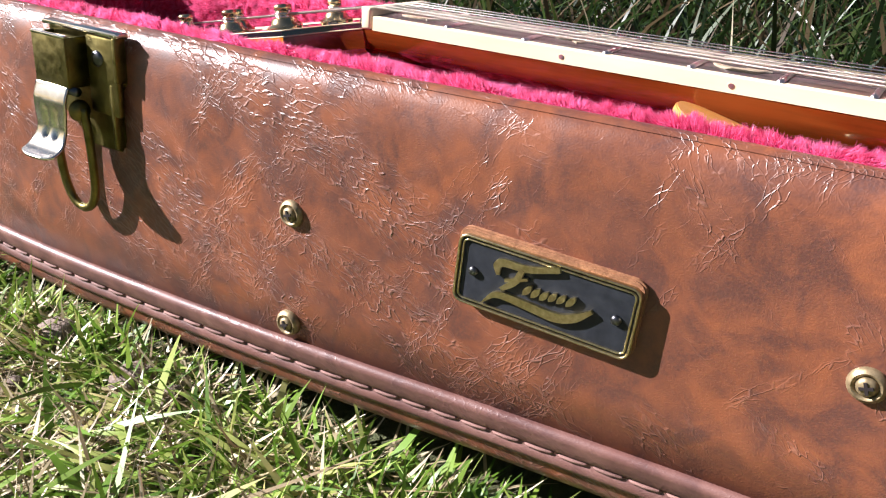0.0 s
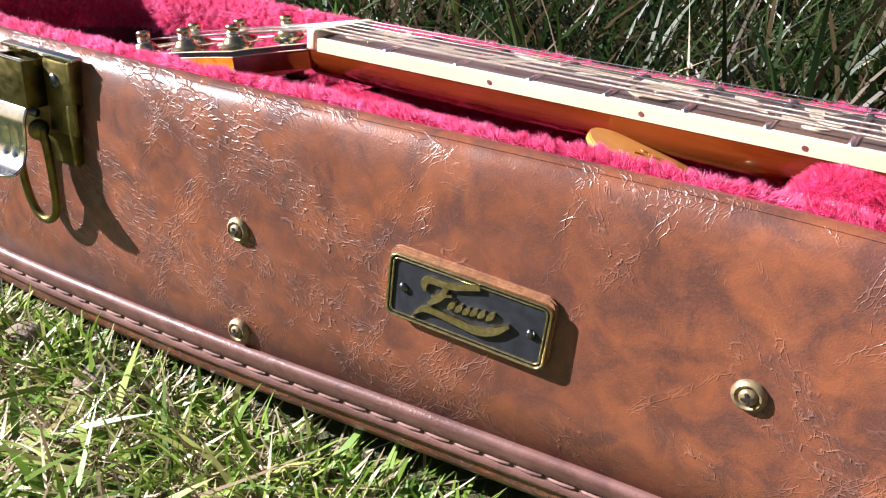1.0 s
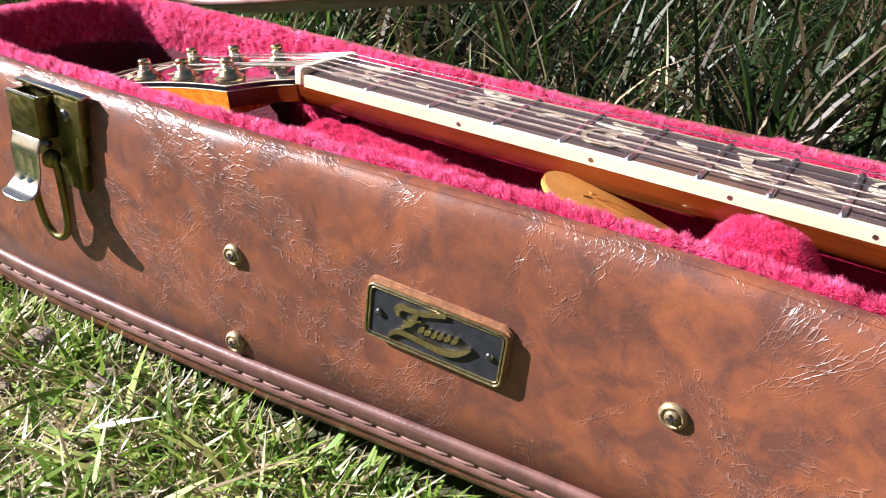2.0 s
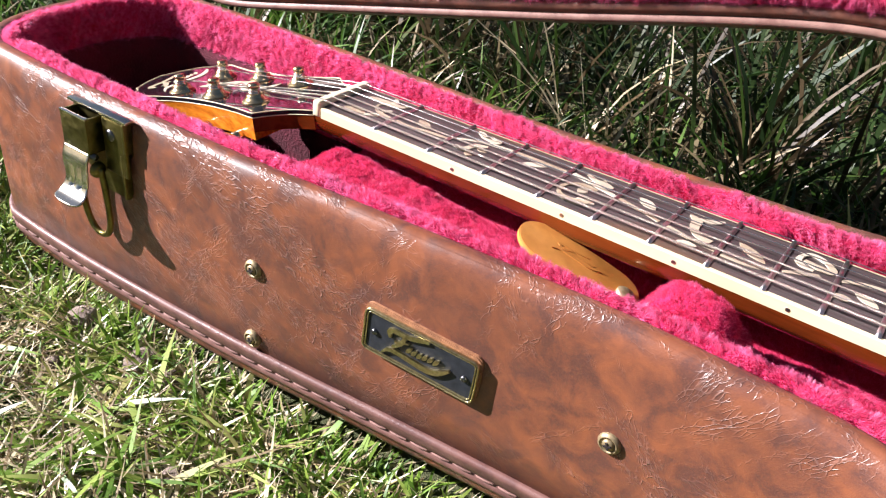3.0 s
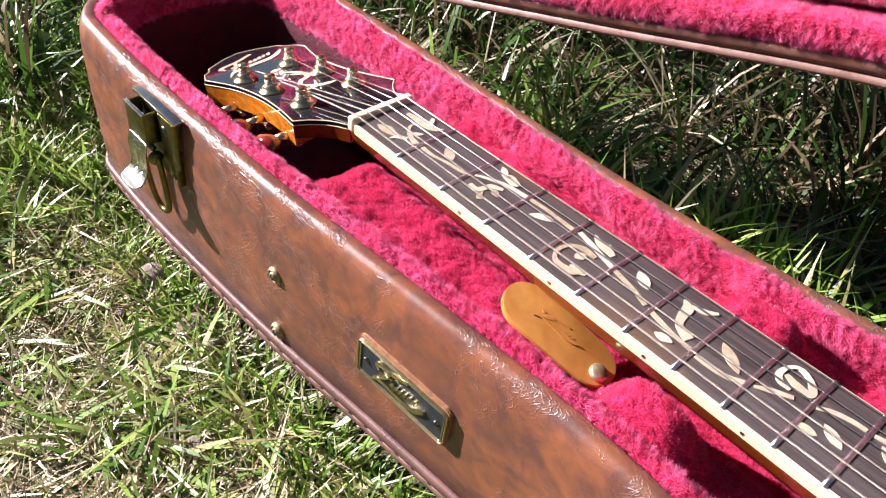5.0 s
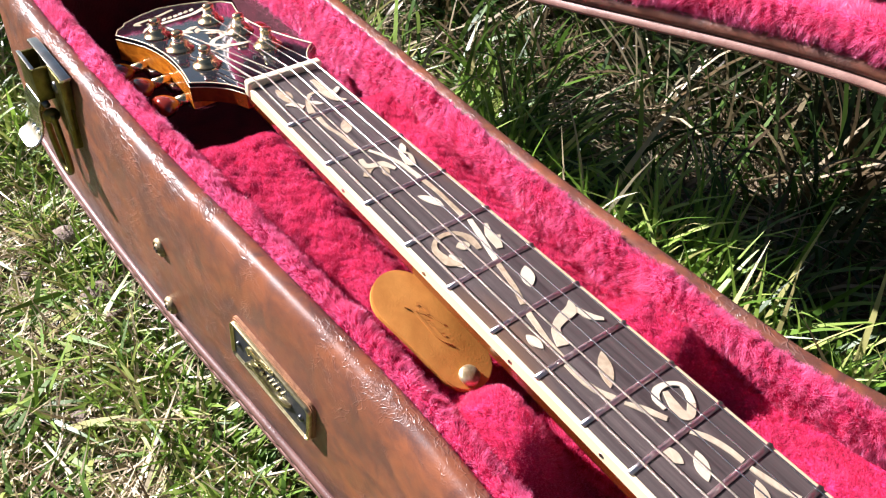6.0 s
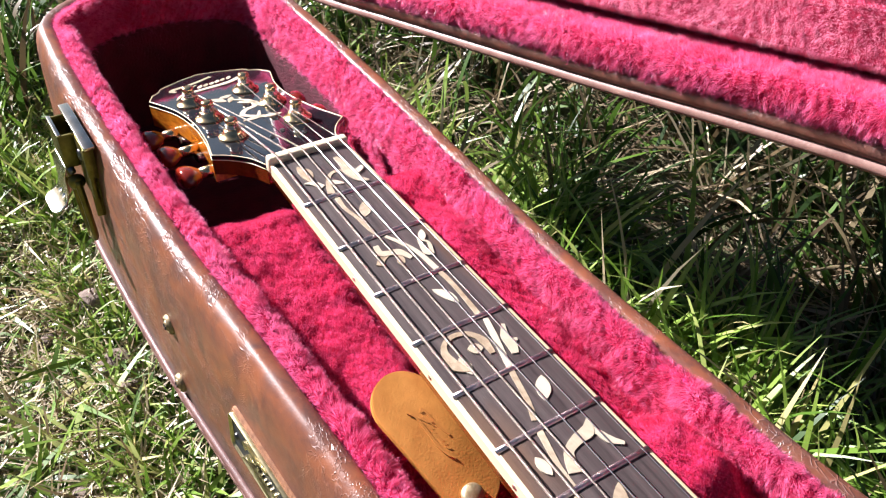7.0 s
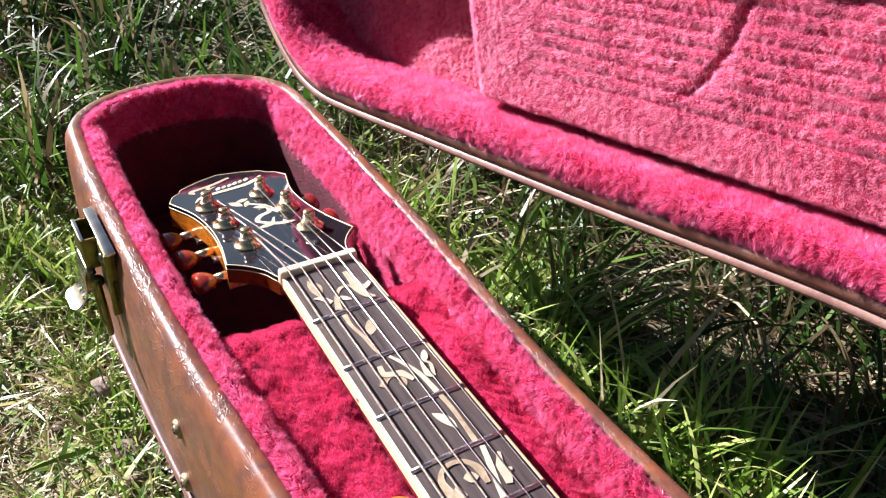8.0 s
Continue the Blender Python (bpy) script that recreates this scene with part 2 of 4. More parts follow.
GREEN = blade_material("lawn blades", (0.0, (0.06, 0.125, 0.012)), (0.35, (0.15, 0.27, 0.030)), (0.68, (0.28, 0.40, 0.070)), (0.90, (0.42, 0.47, 0.14)), (1.0, (0.55, 0.46, 0.20)))
STRAW = blade_material("dry blades", (0.0, (0.22, 0.15, 0.075)), (0.5, (0.47, 0.385, 0.235)), (1.0, (0.73, 0.64, 0.45)), through=0.2)
THATCH = blade_material("brown thatch", (0.0, (0.07, 0.046, 0.026)), (0.6, (0.20, 0.145, 0.082)), (1.0, (0.42, 0.34, 0.22)), through=0.2)
# darker than the lawn: shade round the lid is put into these greens
WILD = blade_material("shaded long blades", (0.0, (0.020, 0.050, 0.008)), (0.4, (0.050, 0.110, 0.014)), (0.66, (0.11, 0.20, 0.028)), (0.74, (0.09, 0.062, 0.028)), (1.0, (0.26, 0.205, 0.11)))
# darker copy of the long blades, with the background's shade in its colours
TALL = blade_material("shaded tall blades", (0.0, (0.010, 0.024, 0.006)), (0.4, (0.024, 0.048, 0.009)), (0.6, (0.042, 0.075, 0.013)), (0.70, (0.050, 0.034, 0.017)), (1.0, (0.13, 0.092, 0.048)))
CLOVER = blade_material("small herb leaves", (0.0, (0.04, 0.11, 0.015)), (0.6, (0.09, 0.19, 0.03)), (1.0, (0.16, 0.25, 0.05)))


# ---------------------------------------------------------------- mesh helpers
def mesh_from(name, verts, faces, smooth=True):
    me = bpy.data.meshes.new(name)
    me.from_pydata([tuple(v) for v in verts], [], faces)
    me.update()
    if smooth:
        me.polygons.foreach_set("use_smooth", [True] * len(me.polygons))
    return me


def raw_mesh(name, verts, tris):
    """A mesh of triangles from two arrays."""
    me = bpy.data.meshes.new(name)
    me.vertices.add(len(verts))
    me.vertices.foreach_set("co", np.asarray(verts, np.float32).ravel())
    n = len(tris)
    me.loops.add(3 * n)
    me.loops.foreach_set("vertex_index", np.asarray(tris, np.int32).ravel())
    me.polygons.add(n)
    me.polygons.foreach_set("loop_start", np.arange(0, 3 * n, 3, dtype=np.int32))
    me.update(calc_edges=True)
    return me


def part(name, data, material, parent=None, label=""):
    """Links a mesh or a bmesh as one object under a thing or a part."""
    if isinstance(data, bmesh.types.BMesh):
        me = bpy.data.meshes.new(name)
        data.normal_update()
        data.to_mesh(me)
        data.free()
        data = me
    ob = new(name, data)
    if material and not data.materials:
        data.materials.append(material)
    ob.parent = parent
    return tagged(ob, label)


def smoothed(bm, angle=40):
    for f in bm.faces:
        f.smooth = True
    for e in bm.edges:
        if len(e.link_faces) == 2 and e.calc_face_angle(0) > radians(angle):
            e.smooth = False
    return bm


def block(m, sx, sy, sz, bevel=0.0, segments=2):
    """A box of the given size round m's origin, with rounded edges."""
    bm = bmesh.new()
    bmesh.ops.create_cube(bm, size=1, matrix=Matrix.Diagonal((sx, sy, sz, 1)))
    if bevel:
        bmesh.ops.bevel(bm, geom=bm.edges[:], offset=bevel, segments=segments, affect="EDGES", profile=0.5)
    bmesh.ops.transform(bm, matrix=m, verts=bm.verts)
    return smoothed(bm)


def lathe(m, profile, n=24):
    """A turned body round m's z axis; profile: (radius, height) pairs."""
    verts, faces = [], []
    for r, h in profile:
        for k in range(n):
            a = 2 * math.pi * k / n
            verts.append(m @ Vector((r * math.cos(a), r * math.sin(a), h)))
    for i in range(len(profile) - 1):
        for k in range(n):
            k2 = (k + 1) % n
            faces.append((i * n + k, i * n + k2, (i + 1) * n + k2, (i + 1) * n + k))
    faces.append(tuple(range(n - 1, -1, -1)))
    faces.append(tuple((len(profile) - 1) * n + k for k in range(n)))
    bm = bmesh.new()
    me = mesh_from("turned", verts, faces)
    bm.from_mesh(me)
    bpy.data.meshes.remove(me)
    return smoothed(bm, 50)


def tube(points, radius, n=8, closed=False):
    """A round bar along points; radius: a number, or one for each point."""
    pts = [Vector(p) for p in points]
    c = len(pts)
    rs = [radius] * c if isinstance(radius, (int, float)) else radius
    verts, faces = [], []
    side = None
    for i, p in enumerate(pts):
        a = pts[(i - 1) % c] if closed or i else p
        b = pts[(i + 1) % c] if closed or i < c - 1 else p
        t = (b - a).normalized()
        if side is None:
            side = t.orthogonal().normalized()
        side = (side - t * side.dot(t)).normalized()
        up = t.cross(side)
        for k in range(n):
            w = 2 * math.pi * k / n
            verts.append(p + rs[i] * (side * math.cos(w) + up * math.sin(w)))
    for i in range(c if closed else c - 1):
        j = (i + 1) % c
        for k in range(n):
            k2 = (k + 1) % n
            faces.append((i * n + k, i * n + k2, j * n + k2, j * n + k))
    if not closed:
        faces.append(tuple(range(n - 1, -1, -1)))
        faces.append(tuple((c - 1) * n + k for k in range(n)))
    return mesh_from("bar", verts, faces)


def slab(outline, m, low, high, bevel=0.0):
    """A flat piece with the given outline in m's xy plane, from low to high along its z."""
    bm = bmesh.new()
    top = [bm.verts.new((x, y, high)) for x, y in outline]
    f = bm.faces.new(top)
    if f.normal.z < 0 or sum(outline[i - 1][0] * outline[i][1] - outline[i][0] * outline[i - 1][1] for i in range(len(outline))) < 0:
        f.normal_flip()
    ext = bmesh.ops.extrude_face_region(bm, geom=[f])
    moved = [g for g in ext["geom"] if isinstance(g, bmesh.types.BMVert)]
    bmesh.ops.translate(bm, verts=moved, vec=(0, 0, low - high))
    bmesh.ops.recalc_face_normals(bm, faces=bm.faces[:])
    if bevel:
        bmesh.ops.bevel(bm, geom=[e for e in bm.edges if abs(e.verts[0].co.z - high) < 1e-7 and abs(e.verts[1].co.z - high) < 1e-7], offset=bevel, segments=2, affect="EDGES")
    bmesh.ops.transform(bm, matrix=m, verts=bm.verts)
    return smoothed(bm, 35)


def glide(points, step=8):
    """A smooth run through control points (open, with the ends kept)."""
    p = [np.array(q, float) for q in points]
    p = [2 * p[0] - p[1], *p, 2 * p[-1] - p[-2]]
    out = []
    for i in range(1, len(p) - 2):
        for k in range(step):
            t = k / step
            out.append(0.5 * (2 * p[i] + (p[i + 1] - p[i - 1]) * t + (2 * p[i - 1] - 5 * p[i] + 4 * p[i + 1] - p[i + 2]) * t**2 + (3 * p[i] - p[i - 1] - 3 * p[i + 1] + p[i + 2]) * t**3))
    out.append(p[-2])
    return np.array(out)


def ribbon(points, widths, step=8):
    """The outline of a swelling and thinning stroke through control points."""
    c = glide(points, step)
    w = np.interp(np.linspace(0, 1, len(c)), np.linspace(0, 1, len(widths)), widths)
    t = np.gradient(c, axis=0)
    t /= np.linalg.norm(t, axis=1)[:, None]
    nrm = np.stack([-t[:, 1], t[:, 0]], 1)
    return [tuple(q) for q in c + nrm * w[:, None] / 2] + [tuple(q) for q in (c - nrm * w[:, None] / 2)[::-1]]


def leaf(x, y, degrees, length, width, bend=0.0):
    """The outline of a pointed leaf."""
    a = radians(degrees)
    n = 9
    mid = [(length * (k / n - 0.5), bend * length * math.sin(math.pi * k / n), width / 2 * math.sin(math.pi * min(1, k / n + 0.0)) ** 0.8) for k in range(n + 1)]
    up = [(px, py + h) for px, py, h in mid]
    down = [(px, py - h) for px, py, h in mid[1:-1]][::-1]
    return [(x + px * math.cos(a) - py * math.sin(a), y + px * math.sin(a) + py * math.cos(a)) for px, py in up + down]


def resample(pts, step):
    d = np.linalg.norm(np.diff(pts, axis=0), axis=1)
    s = np.concatenate([[0], np.cumsum(d)])
    n = int(s[-1] / step)
    q = np.linspace(0, s[-1], n + 1)[:-1]
    return np.stack([np.interp(q, s, pts[:, k]) for k in range(pts.shape[1])], 1)


def closed_outline(points, step=0.006):
    p = list(points)
    c = glide(p[-2:] + p + p[:3], 12)
    c = c[24:len(c) - 24]
    return resample(c, step)


def outward(c):
    t = np.roll(c, -1, 0) - np.roll(c, 1, 0)
    t /= np.linalg.norm(t, axis=1)[:, None]
    n = np.stack([t[:, 1], -t[:, 0]], 1)
    area = np.sum(c[:, 0] * np.roll(c[:, 1], -1) - np.roll(c[:, 0], -1) * c[:, 1])
    return n if area > 0 else -n


def sweep(c, profile, height, loop=False):
    """A band along the closed outline c; profile: (offset outward, level) pairs; height(x, y, level) gives z."""
    n = outward(c)
    k = len(profile)
    verts = [(p[0] + q[0] * d, p[1] + q[1] * d, height(p[0], p[1], z)) for p, q in zip(c, n) for d, z in profile]
    faces = []
    m = len(c)
    for i in range(m):
        j = (i + 1) % m
        for a in range(k if loop else k - 1):
            b = (a + 1) % k
            faces.append((i * k + a, j * k + a, j * k + b, i * k + b))
    return mesh_from("band", verts, faces)


def wobble(v, scale, seed=0.0):
    return noise.noise(Vector((v[0] * scale + seed, v[1] * scale - seed, v[2] * scale + 0.37 * seed)))


def fur(meshes, density, length, width, lean=(0, 0, 0), keep=None, seed=1, clump=0.5):
    """Short pile on the given meshes: one slim triangle a hair tuft, combed in patches."""
    rng = np.random.default_rng(seed)
    V, F = [], []
    for me in meshes:
        me.calc_loop_triangles()
        co = np.empty(len(me.vertices) * 3, np.float32)
        me.vertices.foreach_get("co", co)
        co = co.reshape(-1, 3)
        tri = np.empty(len(me.loop_triangles) * 3, np.int32)
        me.loop_triangles.foreach_get("vertices", tri)
        tri = tri.reshape(-1, 3)
        a, b, c = co[tri[:, 0]], co[tri[:, 1]], co[tri[:, 2]]
        nr = np.cross(b - a, c - a)
        ar = np.linalg.norm(nr, axis=1) / 2
        if keep:
            ar = ar * keep((a + b + c) / 3)
        total = int(ar.sum() * density)
        if not total:
            continue
        pick = rng.choice(len(ar), total, p=ar / ar.sum())
        u, v = rng.random(total), rng.random(total)
        flip = u + v > 1
        u[flip], v[flip] = 1 - u[flip], 1 - v[flip]
        p = a[pick] + (b - a)[pick] * u[:, None] + (c - a)[pick] * v[:, None]
        n = nr[pick] / np.linalg.norm(nr[pick], axis=1)[:, None]
        # combed patches, a few millimetres to centimetres wide
        comb = np.zeros_like(p)
        for k, (f, w) in enumerate(((60, 0.50), (150, 0.45), (430, 0.42), (1000, 0.40))):
            ph = rng.random(9) * 6.28
            comb[:, 0] += w * np.sin(f * (p[:, 0] + 0.7 * p[:, 1]) + ph[0] + 2 * np.sin(f * 0.6 * (p[:, 2] - p[:, 1]) + ph[1]))
            comb[:, 1] += w * np.sin(f * (p[:, 1] - 0.6 * p[:, 2]) + ph[2] + 2 * np.sin(f * 0.7 * p[:, 0] + ph[3]))
            comb[:, 2] += w * np.sin(f * (p[:, 2] + 0.5 * p[:, 0]) + ph[4] + 2 * np.sin(f * 0.5 * (p[:, 1] + p[:, 0]) + ph[5]))
        d = n + clump * comb + np.array(lean) + 0.22 * rng.normal(size=p.shape)
        # hairs never grow back into the cloth
        back = np.minimum((d * n).sum(1) - 0.45, 0)
        d = d - n * back[:, None]
        d /= np.linalg.norm(d, axis=1)[:, None]
        tuft = 0.5 + 0.25 * (np.sin(870 * p[:, 0] + 3 * np.sin(310 * p[:, 1] + 200 * p[:, 2])) + np.sin(790 * (p[:, 1] + p[:, 2]) + 3 * np.sin(290 * p[:, 0])))
        ln = length * (0.45 + 0.40 * rng.random(total) + 0.55 * tuft)
        side = np.cross(d, rng.normal(size=p.shape))
        side /= np.linalg.norm(side, axis=1)[:, None]
        base = p - n * 0.0006
        tip = base + d * ln[:, None] + np.array((0, 0, -0.10)) * ln[:, None]
        start = sum(len(x) for x in V)
        V.append(np.stack([base + side * width / 2, base - side * width / 2, tip], 1).reshape(-1, 3))
        F.append(start + np.arange(3 * total).reshape(-1, 3))
    return raw_mesh("pile", np.concatenate(V), np.concatenate(F))


# ---------------------------------------------------------------- guitar case: plan
RIM_Z, BAND_Z, BASE_Z = 0.150, 0.040, 0.017
NEAR = [(-0.20, -0.087), (-0.12, -0.0895), (0.0, -0.0862), (0.10, -0.0790), (0.19, -0.0735), (0.25, -0.0745), (0.30, -0.080), (0.36, -0.105), (0.45, -0.155), (0.58, -0.192), (0.70, -0.185), (0.79, -0.13), (0.83, -0.03)]
FAR = [(0.83, 0.04), (0.79, 0.14), (0.70, 0.19), (0.58, 0.195), (0.45, 0.165), (0.36, 0.122), (0.28, 0.0915), (0.19, 0.082), (0.10, 0.0775), (0.0, 0.079), (-0.12, 0.0785), (-0.20, 0.075)]
HEAD = [(-0.20 - 0.056 * math.sin(a) ** 0.96, -0.006 + 0.081 * math.copysign(abs(math.cos(a)) ** 0.96, math.cos(a))) for a in [math.pi * k / 10 for k in range(1, 10)]]
PLAN = closed_outline(NEAR + FAR + HEAD)


def case_z(x, y, z):
    """The case stands a little lower at its head end."""
    low = max(0.0, min(1.0, (RIM_Z - z) / (RIM_Z - BASE_Z)))
    return z + low * (0.030 * min(x, 0.3) - 0.001) + 0.004 * min(x, 0.3)


def near_wall(x):
    """The outer face of the near wall at x, and the way along it."""
    pts = PLAN[(PLAN[:, 1] < -0.05) & (PLAN[:, 0] < 0.32)]
    pts = pts[np.argsort(pts[:, 0])]
    y = float(np.interp(x, pts[:, 0], pts[:, 1]))
    y2 = float(np.interp(x + 0.01, pts[:, 0], pts[:, 1]))
    return y, Vector((0.01, y2 - y, 0)).normalized()


def on_wall(x, z, proud):
    """A frame on the near wall: x along it, y up, z out of it."""
    y, along = near_wall(x)
    out = Vector((along.y, -along.x, 0))
    m = Matrix((along, Vector((0, 0, 1)), out)).transposed().to_4x4()
    m.translation = Vector((x, y, z)) + out * proud
    return m


case = tagged(new("guitar_case"), "open brown leather guitar case lined with crimson plush, on the grass", "guitar case")
part("wall", sweep(PLAN, [(-0.003, 0.0385), (0.0016, 0.0405), (0.0022, 0.06), (0.0026, 0.095), (0.0024, 0.122), (0.0020, 0.1340), (0.0012, 0.1400), (0.0002, 0.1440), (-0.0012, 0.1470), (-0.0030, 0.1490), (-0.0052, 0.1497)], case_z), LEATHER, case, "creased mottled brown leather side")
part("rim", sweep(PLAN, [(-0.0024, 0.1488), (-0.0036, 0.1498), (-0.0052, 0.1502), (-0.0078, 0.1500), (-0.0098, 0.1492), (-0.0108, 0.1476), (-0.0112, 0.1440)], case_z), LEATHER, case, "rolled brown leather rim")
part("band", sweep(PLAN, [(0.0010, 0.0258), (0.0026, 0.0262), (0.0031, 0.0278), (0.0031, 0.0302), (0.0022, 0.0310), (0.0022, 0.0322), (0.0033, 0.0330), (0.0036, 0.0358), (0.0044, 0.0378), (0.0045, 0.0394), (0.0037, 0.0408), (0.0022, 0.0413), (0.0008, 0.0408)], case_z), BAND, case, "stitched leather band with piping")
part("base", sweep(PLAN, [(-0.0400, 0.0158), (-0.0060, 0.0158), (-0.0015, 0.0175), (0.0002, 0.0210), (0.0008, 0.0262)], case_z), LEATHER, case)
bm = bmesh.new()
bm.faces.new([bm.verts.new((p[0], p[1], case_z(p[0], p[1], 0.0165))) for p in PLAN + outward(PLAN) * -0.035])
part("bottom", bm, LEATHER, case)


# ---------------------------------------------------------------- guitar case: plush inside
def lumpy(me, amount, scale, seed):
    co = np.empty(len(me.vertices) * 3, np.float32)
    me.vertices.foreach_get("co", co)
    co = co.reshape(-1, 3)
    for i, p in enumerate(co):
        p[2] += amount * wobble(p, scale, seed)
        p[1] += 0.6 * amount * wobble(p, scale, seed + 7)
    me.vertices.foreach_set("co", co.ravel())
    me.update()
    return me


bead = lumpy(sweep(PLAN, [(-0.0108, 0.1440), (-0.0114, 0.1474), (-0.0132, 0.1498), (-0.0160, 0.1506), (-0.0192, 0.1492), (-0.0214, 0.1450), (-0.0226, 0.1370), (-0.0234, 0.1200), (-0.0242, 0.0950)], case_z), 0.0018, 70, 3)
lining = part("lining", bead, FUR_BASE, case, "crimson plush lining")
part("bay_wall", sweep(PLAN, [(-0.0242, 0.0960), (-0.0250, 0.08), (-0.0245, 0.050)], case_z), SHADED_BASE, case, "plush bay wall, darkened for its shade")


def only(me, test):
    """Keeps the faces of a mesh whose middle passes the test."""
    bm = bmesh.new()
    bm.from_mesh(me)
    bmesh.ops.delete(bm, geom=[f for f in bm.faces if not test(f.calc_center_median())], context="FACES")
    return bm


# added sheet hides the pile here; its dark colour imitates shade
part("bay_cloth", only(sweep(PLAN, [(-0.0236, 0.1262), (-0.0262, 0.1240), (-0.0272, 0.1180), (-0.0272, 0.0900), (-0.0255, 0.0600)], case_z), lambda c: c.x < -0.075), SHADED_BASE, case, "sheet over the plush behind the headstock, darkened for its shade")


def step(a, b, x):
    t = max(0.0, min(1.0, (x - a) / (b - a)))
    return t * t * (3 - 2 * t)


def pad_z(x, y):
    """The padded compartment cover under the neck, its two neck cradles, and the deeper bay behind them."""
    z = 0.1405 - 0.060 * (x - 0.01)
    z -= 0.008 * (1 - step(0.004, 0.016, x))
    z += 0.0085 * math.exp(-(((y - 0.040) / 0.010) ** 2)) * step(0.03, 0.07, x)
    z += 0.0035 * step(-0.044, -0.058, y)
    deep = 0.131 + 0.010 * step(0.028, 0.058, abs(y)) + 0.006 * math.sin(40 * x) * step(0.02, 0.05, abs(y))
    z += (deep - z) * step(0.230, 0.256, x)
    lump = step(0.190, 0.212, x) * (1 - step(0.228, 0.256, x)) * step(0.018, 0.036, abs(y))
    z += ((0.1565 if y < 0 else 0.1560) - 0.016 * step(0.046, 0.0605, abs(y)) - z) * lump
    z -= 0.010 * math.exp(-((y / 0.017) ** 6))
    return z + 0.0015 * wobble((x, y, 0), 48, 11) + 0.0016 * wobble((x, y, 0), 105, 5)


def sheet(x0, x1, y0, y1, step_m, f):
    nx, ny = int((x1 - x0) / step_m) + 1, int((y1 - y0) / step_m) + 1
    verts = [(x0 + (x1 - x0) * i / (nx - 1), y0 + (y1 - y0) * j / (ny - 1)) for i in range(nx) for j in range(ny)]
    verts = [(x, y, f(x, y)) for x, y in verts]
    faces = [(i * ny + j, (i + 1) * ny + j, (i + 1) * ny + j + 1, i * ny + j + 1) for i in range(nx - 1) for j in range(ny - 1)]
    return mesh_from("sheet", verts, faces)


pad_mesh = sheet(0.006, 0.40, -0.0660, 0.070, 0.0035, pad_z)
pad = part("padded_cover", pad_mesh, FUR_BASE, case, "crimson plush cover with neck cradles")
part("cover_front", block(pose(0.004, -0.001, 0.092), 0.003, 0.126, 0.080, 0.001), SHADED_BASE, case)
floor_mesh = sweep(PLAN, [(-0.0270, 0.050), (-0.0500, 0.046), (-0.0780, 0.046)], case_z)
part("bay_floor", sheet(-0.232, 0.006, -0.064, 0.056, 0.01, lambda x, y: 0.049 + 0.002 * wobble((x, y, 0), 30)), SHADED_BASE, case)
part("body_bay", floor_mesh, SHADED_BASE, case)
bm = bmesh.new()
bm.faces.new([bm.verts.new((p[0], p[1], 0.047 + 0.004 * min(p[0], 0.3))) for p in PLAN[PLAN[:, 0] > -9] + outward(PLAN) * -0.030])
part("inner_floor", bm, SHADED_BASE, case)
seen_bead = lambda p: ((p[:, 0] < 0.36) & (p[:, 2] > np.where(p[:, 0] < -0.06, 0.108, 0.095))).astype(float) * np.where(p[:, 2] > 0.12, 1.0, 0.5)
tagged(part("plush_nap", fur([bead], 8.0e6, 0.0040, 0.00025, (0, 0, 0.15), seen_bead, 4, 0.70), PILE, lining), kind="stuff")
tagged(part("plush_nap", fur([pad_mesh], 9.0e6, 0.0027, 0.00022, (-0.1, -0.1, 0.1), lambda p: (p[:, 0] < 0.36).astype(float), 9, 0.50), BED_PILE, pad), kind="stuff")


# ---------------------------------------------------------------- guitar case: lid
LU = Vector((1, 0.19, 0.19)).normalized()
LV = Vector((0, 0.27, 0.963))
LV = (LV - LU * LU.dot(LV)).normalized()
LN = LU.cross(LV)
LID = Matrix((LU, LV, LN)).transposed().to_4x4()
LID.translation = Vector((-0.198, 0.0812, 0.1440))
LID_PLAN = closed_outline([(0.0, 0.003), (0.03, 0.0), (0.12, 0.0), (0.25, 0.0), (0.42, 0.0), (0.52, -0.02), (0.66, -0.03), (0.82, -0.01), (0.94, 0.05), (0.98, 0.14), (0.94, 0.24), (0.84, 0.31), (0.70, 0.32), (0.58, 0.29), (0.46, 0.22), (0.34, 0.175), (0.18, 0.168), (0.02, 0.168), (-0.05, 0.155), (-0.085, 0.12), (-0.094, 0.085), (-0.082, 0.055), (-0.054, 0.030), (-0.026, 0.012)])


def lid_mesh(me):
    me.transform(LID)
    me.update()
    return me


flat = lambda x, y, z: z
lid = part("lid", lid_mesh(sweep(LID_PLAN, [(-0.05, -0.063), (-0.012, -0.062), (-0.002, -0.057), (0.0, -0.048), (-0.0008, -0.010), (-0.0018, -0.004)], flat)), LEATHER, case, "raised case lid in brown leather")
part("lid_edge", lid_mesh(sweep(LID_PLAN, [(-0.0018, -0.0050), (0.0002, -0.0040), (0.0004, -0.0008), (-0.0010, 0.0004), (-0.0040, 0.0004), (-0.0048, -0.0012)], flat)), LID_EDGE, lid, "pale brown trim strip")
part("lid_rim", lid_mesh(sweep(LID_PLAN, [(-0.0044, -0.0030), (-0.0052, 0.0006), (-0.0070, 0.0022), (-0.0096, 0.0026), (-0.0118, 0.0014), (-0.0124, -0.0030)], flat)), RIM, lid)
bm = bmesh.new()
bm.faces.new([bm.verts.new((p[0], p[1], -0.062)) for p in LID_PLAN + outward(LID_PLAN) * -0.045])
bmesh.ops.transform(bm, matrix=LID, verts=bm.verts)
part("lid_top", bm, LEATHER, lid)
